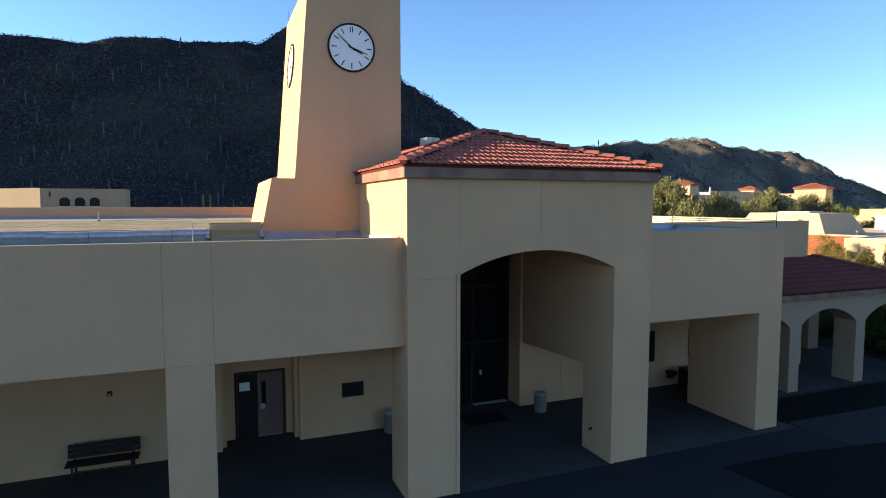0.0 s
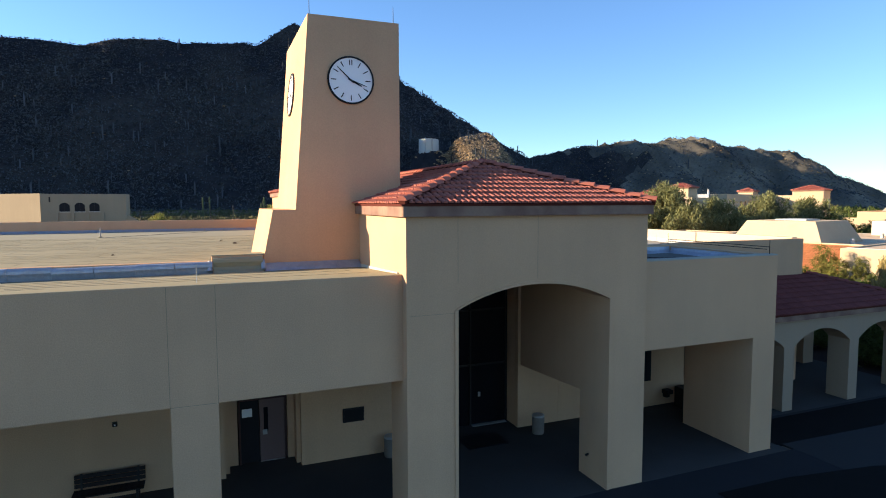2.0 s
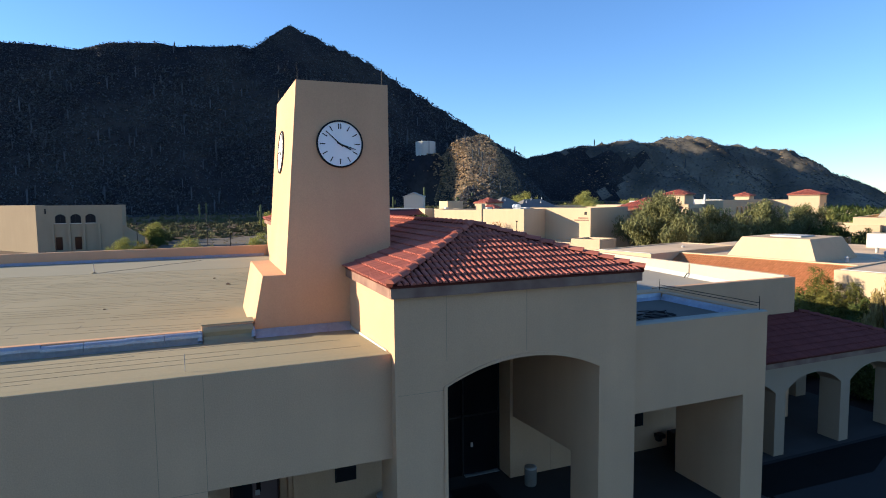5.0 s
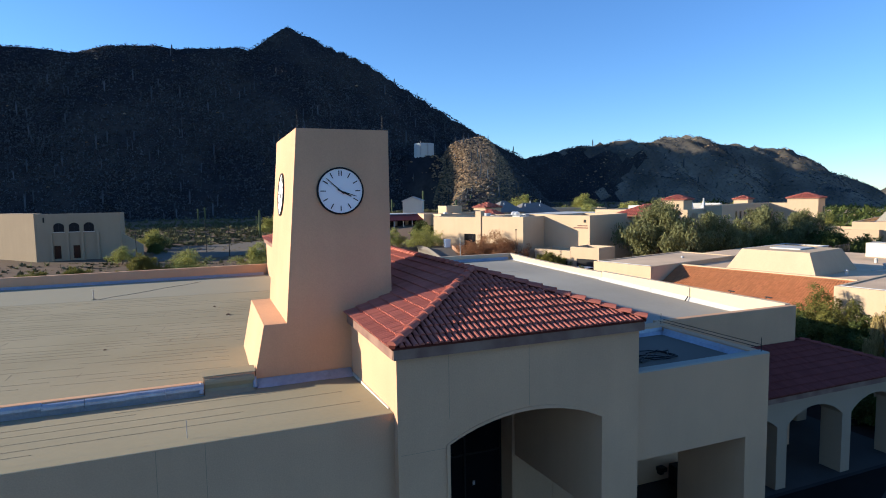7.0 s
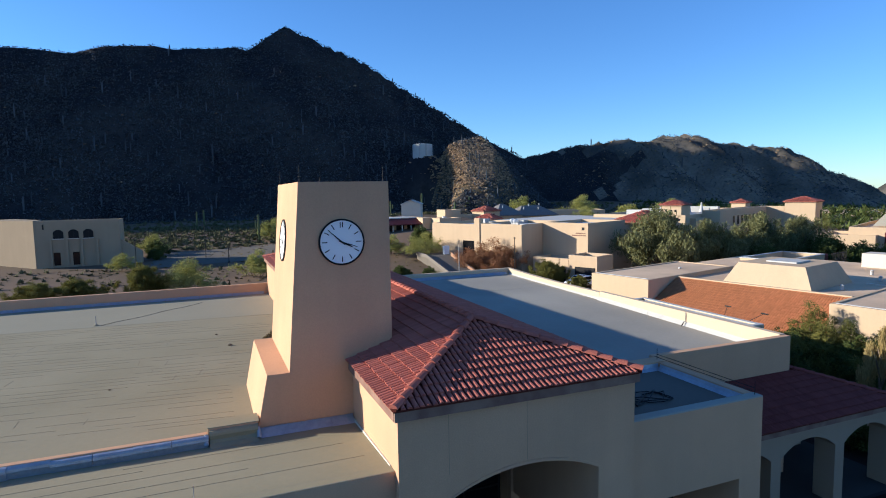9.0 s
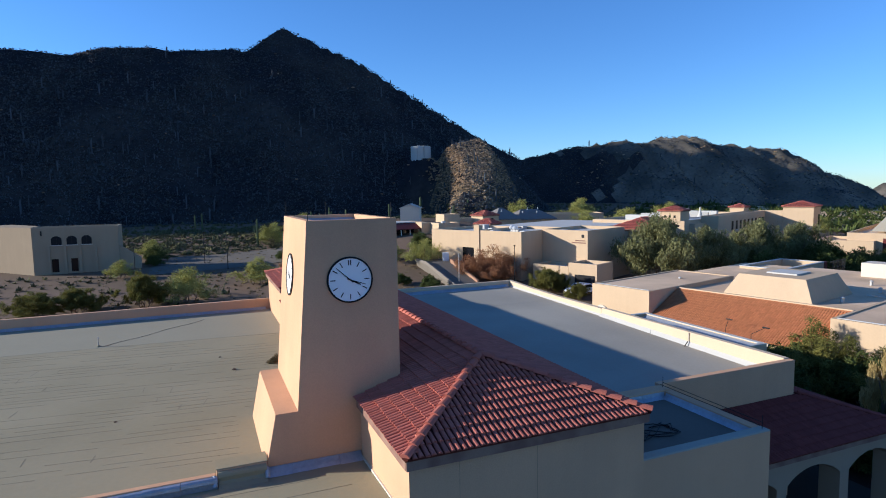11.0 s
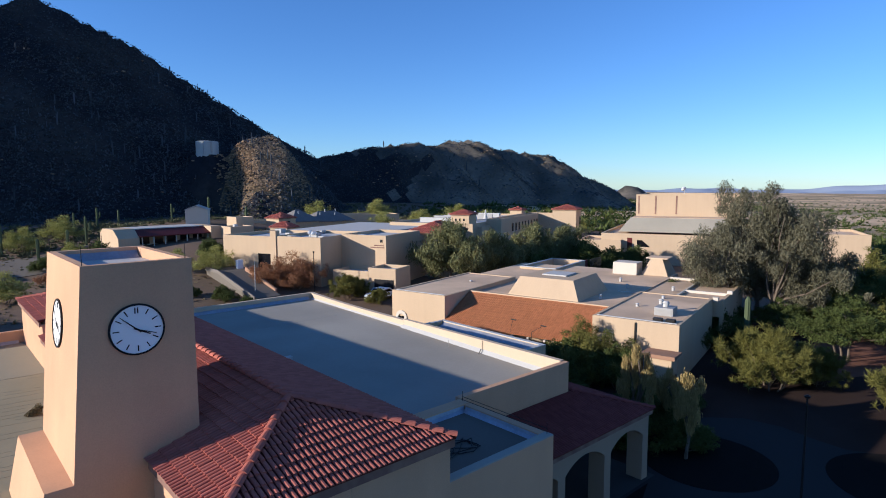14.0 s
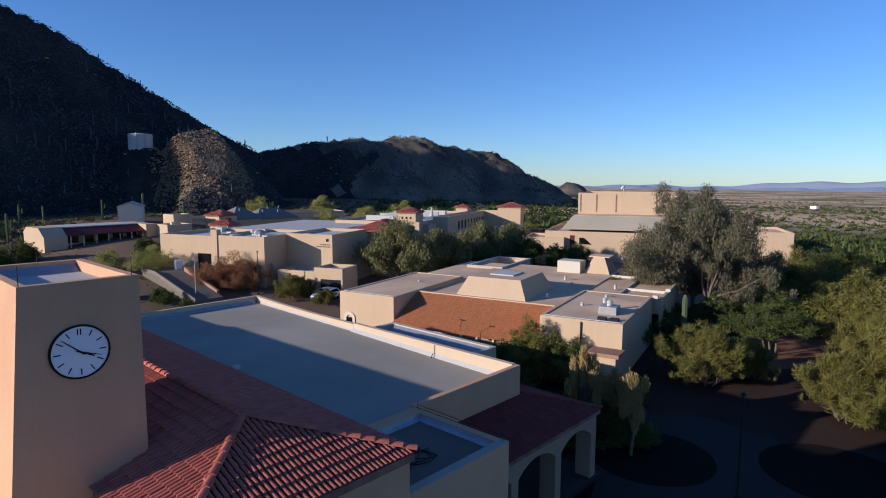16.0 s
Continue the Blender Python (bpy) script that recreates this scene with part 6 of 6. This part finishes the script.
# scrub on the slopes
N = 225000
px, py = 395 * npr.rand(N) ** 1.25 - 90, npr.uniform(150, 268, N)
pz = mountain_height(px, py)
keep = (pz > terrain(px, py) - 2.5) & (npr.rand(N) < (0.7 + 0.3 * np.sin(px * 0.13 + 2 * np.sin(py * 0.09))) * np.where(px > 140, 0.45, 1.0))
keep &= np.hypot(px - 72.9, py - 193.2) > 7.0
px, py, pz = px[keep], py[keep], np.maximum(pz, terrain(px, py))[keep]
scatter("mountain_scrub", "dark desert scrub covering the mountain slopes", np.stack([px, py, pz], -1), npr.uniform(0.3, 0.95, len(px)) ** 1.4 * np.where(px > 130, 0.75, 1.0) * np.where(pz > 60, 0.8, 1.0), tuft_template(4, 1, 2.4), LEAF["scrub"], 4, (0.7, 1.1))
# boulders on the knoll
N = 6500
px, py = npr.normal(84, 6.0, N), npr.normal(180, 7.5, N)
pz = mountain_height(px, py)
keep = (pz > terrain(px, py) + 0.5) & (px < 97)
scatter("knoll_boulders", "pale broken boulders covering the knoll", np.stack([px, py, pz - 0.15], -1)[keep], npr.uniform(0.2, 0.62, int(keep.sum())), lump_template(5), BOULDER, 6, (0.5, 1.0))
N = 6500
px, py = npr.uniform(-80, 300, N), npr.uniform(165, 262, N)
pz = mountain_height(px, py)
keep = (pz > terrain(px, py) + 1.0) & (npr.rand(N) < 0.03 + 0.5 * (px > 150))
scatter("slope_boulders", "weathered boulders on the mountain", np.stack([px, py, pz - 0.2], -1)[keep], npr.uniform(0.2, 0.7, int(keep.sum())), lump_template(5), BOULDER, 8, (0.4, 0.9))
N = 15000
px, py = npr.uniform(140, 290, N), npr.uniform(168, 240, N)
pz = mountain_height(px, py)
keep = pz > terrain(px, py) + 1.0
scatter("slope_grass", "dry tan grass and low scrub on the far ridge", np.stack([px, py, pz - 0.1], -1)[keep], npr.uniform(0.2, 0.5, int(keep.sum())), tuft_template(5, 5), LEAF["straw"], 18, (0.6, 1.0))
# saguaros on the slopes, too many to count
N = 850
px, py = npr.uniform(-85, 240, N), npr.uniform(152, 262, N)
pz = mountain_height(px, py)
post = []
fs = []
for k, (z, r) in enumerate(((0, 0.055), (0.9, 0.065), (1.0, 0.03))):
    post += [(r * math.cos(6.283 * i / 6), r * math.sin(6.283 * i / 6), z) for i in range(6)]
for k in range(2):
    fs += [(k * 6 + i, k * 6 + (i + 1) % 6, (k + 1) * 6 + (i + 1) % 6, (k + 1) * 6 + i) for i in range(6)]
keep = (pz > terrain(px, py) - 1) & (npr.rand(N) < np.where(pz > 55, 0.15, np.where(px > 130, 0.1, np.where(px > 95, 0.3, 0.9))))
scatter("slope_saguaros", "many saguaro cacti standing on the mountain slope", np.stack([px, py, np.maximum(pz, terrain(px, py)) - 0.3], -1)[keep], npr.uniform(1.6, 4.2, int(keep.sum())), (post, fs), LEAF["scrub"], 10, (0.8, 1.1))
# scrub on the flats
N = 9000
px, py = npr.uniform(-70, 150, N), npr.uniform(72, 200, N)
keep = (npr.rand(N) < np.clip((py - 90) / 60 + 0.35, 0.15, 1)) & ~((px > 26) & (px < 122) & (py < 112)) & ~((px > -62) & (px < -8) & (py > 108) & (py < 130)) & ~((px > 34) & (px < 62) & (py > 124) & (py < 152))
keep &= ~((py > 98) & (py < 124) & (px > -12) & (px < 26)) & ~((px > 24) & (px < 46) & (py < 121))
px, py = px[keep], py[keep]
scatter("desert_scrub", "low desert scrub and dry grass on sandy ground", np.stack([px, py, terrain(px, py) - 0.1], -1), npr.uniform(0.2, 1.0, len(px)), tuft_template(16, 2), LEAF["sage"], 12, (0.6, 1.0))
N = 2600
px, py = npr.uniform(-40, 40, N), npr.uniform(60, 125, N)
keep = ~((px > 29.5) & (py < 112)) & ~((px < -8) & (py > 108))
scatter("dry_grass", "tufts of dry grass and small cacti on sandy soil", np.stack([px, py, terrain(px, py) - 0.06], -1)[keep], npr.uniform(0.12, 0.45, int(keep.sum())), tuft_template(8, 3), LEAF["straw"], 13, (0.6, 1.0))
# brush at the foot of the mountain
N = 5500
px, py = npr.uniform(-45, 125, N), npr.uniform(122, 172, N)
keep = (mountain_height(px, py) < terrain(px, py) + 4) & ~((px > 38) & (px < 104) & (py < 138)) & ~((px < -8) & (py < 131))
px, py = px[keep], py[keep]
scatter("foothill_brush", "yellow-olive brush along the foot of the mountain", np.stack([px, py, np.maximum(mountain_height(px, py), terrain(px, py)) - 0.1], -1), npr.uniform(0.3, 0.95, len(px)), tuft_template(18, 6, 1.0), LEAF["sage"], 24, (0.6, 1.0))
# trees and scrub out on the plain
N = 23000
r, a = 110 * np.exp(npr.rand(N) * 3.3), npr.uniform(radians(-12), radians(50), N)
px, py = r * np.cos(a), r * np.sin(a)
dens = np.clip((0.55 + 0.6 * np.sin(px * 0.011 + 1.0) * np.sin(py * 0.017 + 0.4)) * np.clip(500.0 / r, 0.1, 1) + 0.5 * (r < 220) + 0.3 * (r < 420), 0.05, 1)
keep = (npr.rand(N) < dens) & (mountain_height(px, py) < terrain(px, py) + 1) & ~((px < 140) & (py > 16) & (py < 100))
px, py = px[keep], py[keep]
scatter("plain_scrub", "olive desert trees and scrub scattered over the plain", np.stack([px, py, terrain(px, py) - 0.1], -1), npr.uniform(0.8, 3.2, len(px)), tuft_template(9, 4), LEAF["green"], 14, (0.6, 1.0))

# ---------- small things on the left roof ----------
weed = new("dry_weed", leaf_mesh("dry_weed", [(0, 0, 0.25, 0.45, 0.35, 0.3), (0.25, 0.3, 0.4, 0.3, 0.3, 0.35), (-0.3, 0.1, 0.15, 0.35, 0.3, 0.2)], 900, 0.07, LEAF["straw"], 41, 0.4, 0.2))
weed.matrix_basis = pose(3.0, 29.2, 6.215) @ Matrix.Scale(0.55, 4)
tagged(weed, "clump of dry weeds growing on the flat roof", "plant")
cable = thing("roof_cable", "thin dark cable lying across the flat roof", "cable", pose(0, 0, 6.235))
cb = bmesh.new()
last = Vector((-5.2, 36.6, 0))
for k in range(1, 11):
    nxt = Vector((-5.2 + 0.515 * k, 36.6 + 0.5 * k + 0.12 * math.sin(k * 1.3), 0))
    tube(cb, last, nxt, 0.008, 0.008, 6)
    last = nxt
part("wire", cb, BLACK, cable)
stub = thing("roof_pipe", "short grey vent pipe on the flat roof", "pipe", pose(-5.45, 36.75, 6.21))
part("pipe", tube(bmesh.new(), (0, 0, 0), (0, 0, 0.55), 0.025, 0.025, 10), GREY_METAL, stub)
part("collar", lathe([(0.14, 0.0), (0.14, 0.03), (0.06, 0.09)], 14), MEMBRANE, stub)
for x, y, s in ((1.14, 28.94, 0.09), (-3.2, 24.0, 0.05), (0.6, 31.5, 0.06)):
    clod = single("roof_debris", lathe([(s, 0), (s * 1.1, s * 0.4), (s * 0.5, s * 0.8)], 7), BARK, "small dark clump of debris on the roof", "debris", at=pose(x, y, 6.218), group="debris on the roof")

# ---------- far things ----------


def far_height(x, y):
    along = (y + 900) / 500.0
    low = 25 + 5 * np.sin(along * 2.7) + 5 * np.sin(along * 7.1 + 1) + 3.0 * np.sin(along * 17.0) + 1.5 * np.sin(along * 41.0)
    tall = 34 + 48 * np.clip((1500 - y) / 1300.0, 0, 1) + 7 * np.sin(along * 3.3 + 2) + 4 * np.sin(along * 9.7)
    return -46 + np.maximum(low * np.exp(-((x - 4050 + 0.1 * y) / 170.0) ** 2), tall * np.exp(-((x - 4560 + 0.16 * y) / 150.0) ** 2))


# Air haze is put into the colour: the far rock is tinted pale blue-grey.
HAZE = material("haze_tinted_range", (0.30, 0.345, 0.42), 1.0, 0.08, 0.004, 0.02, 0.0)
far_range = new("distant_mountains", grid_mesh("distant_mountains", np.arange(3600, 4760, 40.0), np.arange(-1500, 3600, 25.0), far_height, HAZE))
tagged(far_range, "distant mountain range beyond the plain, tinted blue-grey for haze", "mountain", kind="structure")

# ---------- forecourt ----------
def disc(x, y, r, z, name, mat, label, category="planter"):
    return single(name, lathe([(r, -0.3), (r, 0.0), (r - 0.03, 0.012)], 48), mat, label, category, "structure", pose(x, y, z))


EDGE = [(38.5, 17.3), (40.3, 15.4), (40.6, 13.2), (40.0, 11.0), (39.8, 9.4), (41.0, 7.0), (43.0, 2.0)]
single("planting_soil", prism([(28.6, 36), (28.6, 17.3)] + EDGE + [(75, 2.0), (75, 36)], "z", -0.4, 0.004), SOIL_SHADED, "reddish soil under the shrubs, darkened for shade", "soil", "structure")
# Sunlit part of the ground, laid as a lighter patch.
single("bare_earth", prism([(53.5, 14.2), (60, 10.4), (72, 10.2), (78, 12.5), (68, 18.5), (58, 18.0), (54, 16.0)], "z", -0.3, 0.012), SUNLIT_EARTH, "reddish bare earth under the shade tree, coloured lighter for sun", "soil", "structure")
single("plaza", prism([(17.6, 17.298), (17.6, 2.0), (42.99, 2.0)] + [(x - 0.01, y) for x, y in EDGE[-2::-1]], "z", -0.4, 0.006), PLAZA_SHADED, "grey concrete plaza, coloured dark for shade", "pavement", "structure")
disc(32.4, 14.4, 3.6, 0.02, "planting_bed_1", GRAVEL, "dark round gravel planting bed")
disc(37.3, 5.8, 3.9, 0.02, "planting_bed_2", GRAVEL, "dark round gravel planting bed")
single("gravel_bed", prism([(17.35, 13.55), (22.5, 13.4), (27.5, 15.3), (17.35, 15.3)], "z", -0.2, 0.016), GRAVEL, "dark gravel strip before the arcade", "gravel", "structure")
single("gravel_bed_2", prism([(12.9, 11.8), (15.5, 11.75), (18.7, 11.3), (23.5, 9.5), (23.0, 4.0), (14.5, 4.0), (13.4, 8.0)], "z", -0.2, 0.018), GRAVEL, "dark gravel bed with curved edge", "gravel", "structure")
lamp_post = thing("lamp_post", "slim dark lamp post on the plaza", "street lamp", pose(30.7, 9.1, 0))
part("pole", tube(bmesh.new(), (0, 0, 0), (0, 0, 5.5), 0.06, 0.045, 10), DARK_METAL, lamp_post)
part("base", lathe([(0.13, 0), (0.13, 0.2), (0.08, 0.26)], 16), DARK_METAL, lamp_post)
part("head", lathe([(0.05, 5.5), (0.13, 5.53), (0.14, 5.62), (0.04, 5.68)], 16), DARK_METAL, lamp_post)
for x, y, reach in ((39.2, 35.2, 0.25), (39.2, 32.8, 1.2)):
    lamp = thing("path_lamp", "thin dark lamp on a leaning arm before the tile roof", "lamp", pose(x, y, 0.0), "path lamps")
    part("pole", tube(bmesh.new(), (0, 0, 0), (0, 0, 2.9), 0.03, 0.025), DARK_METAL, lamp)
    part("arm", tube(bmesh.new(), (0, 0, 2.88), (0, -reach, 3.62), 0.025, 0.02), DARK_METAL, lamp)
    part("head", boxed(-0.09, 0.09, -reach - 0.35, -reach + 0.2, 3.60, 3.68, bevel=0.02), DARK_METAL, lamp)
for x, y in ((-9.0, 96.0), (0.5, 112.0), (4.0, 104.0), (38.6, 69.0)):
    copy_thing(lamp_post, pose(x, y, float(terrain(np.array(x), np.array(y))) - 0.1))

road = new("road", grid_mesh("road", np.linspace(-8, 24, 40), np.linspace(104, 122, 16), lambda x, y: terrain(x, y) + 0.02, WEATHERED_AND_SHADED))
tagged(road, "grey asphalt road crossing the desert ground", "road", kind="structure")
lot = new("car_park", grid_mesh("car_park", np.linspace(150, 195, 20), np.linspace(8, 36, 12), lambda x, y: terrain(x, y) + 0.05, ASPHALT))
tagged(lot, "dark asphalt car park beyond the trees", "car park", kind="structure")
van = thing("white_trailer", "white box trailer parked on the plain", "trailer", pose(510, 95, float(terrain(np.array(510.0), np.array(95.0))) + 0.05, 0, 0, 60))
part("body", boxed(-2.6, 2.6, -1.2, 1.2, 0.8, 3.2, bevel=0.1), WHITE, van)
for x in (-1.5, 1.5):
    part("wheel", tube(bmesh.new(), (x, -1.25, 0.5), (x, 1.25, 0.5), 0.5, 0.5, 14), BLACK, van)
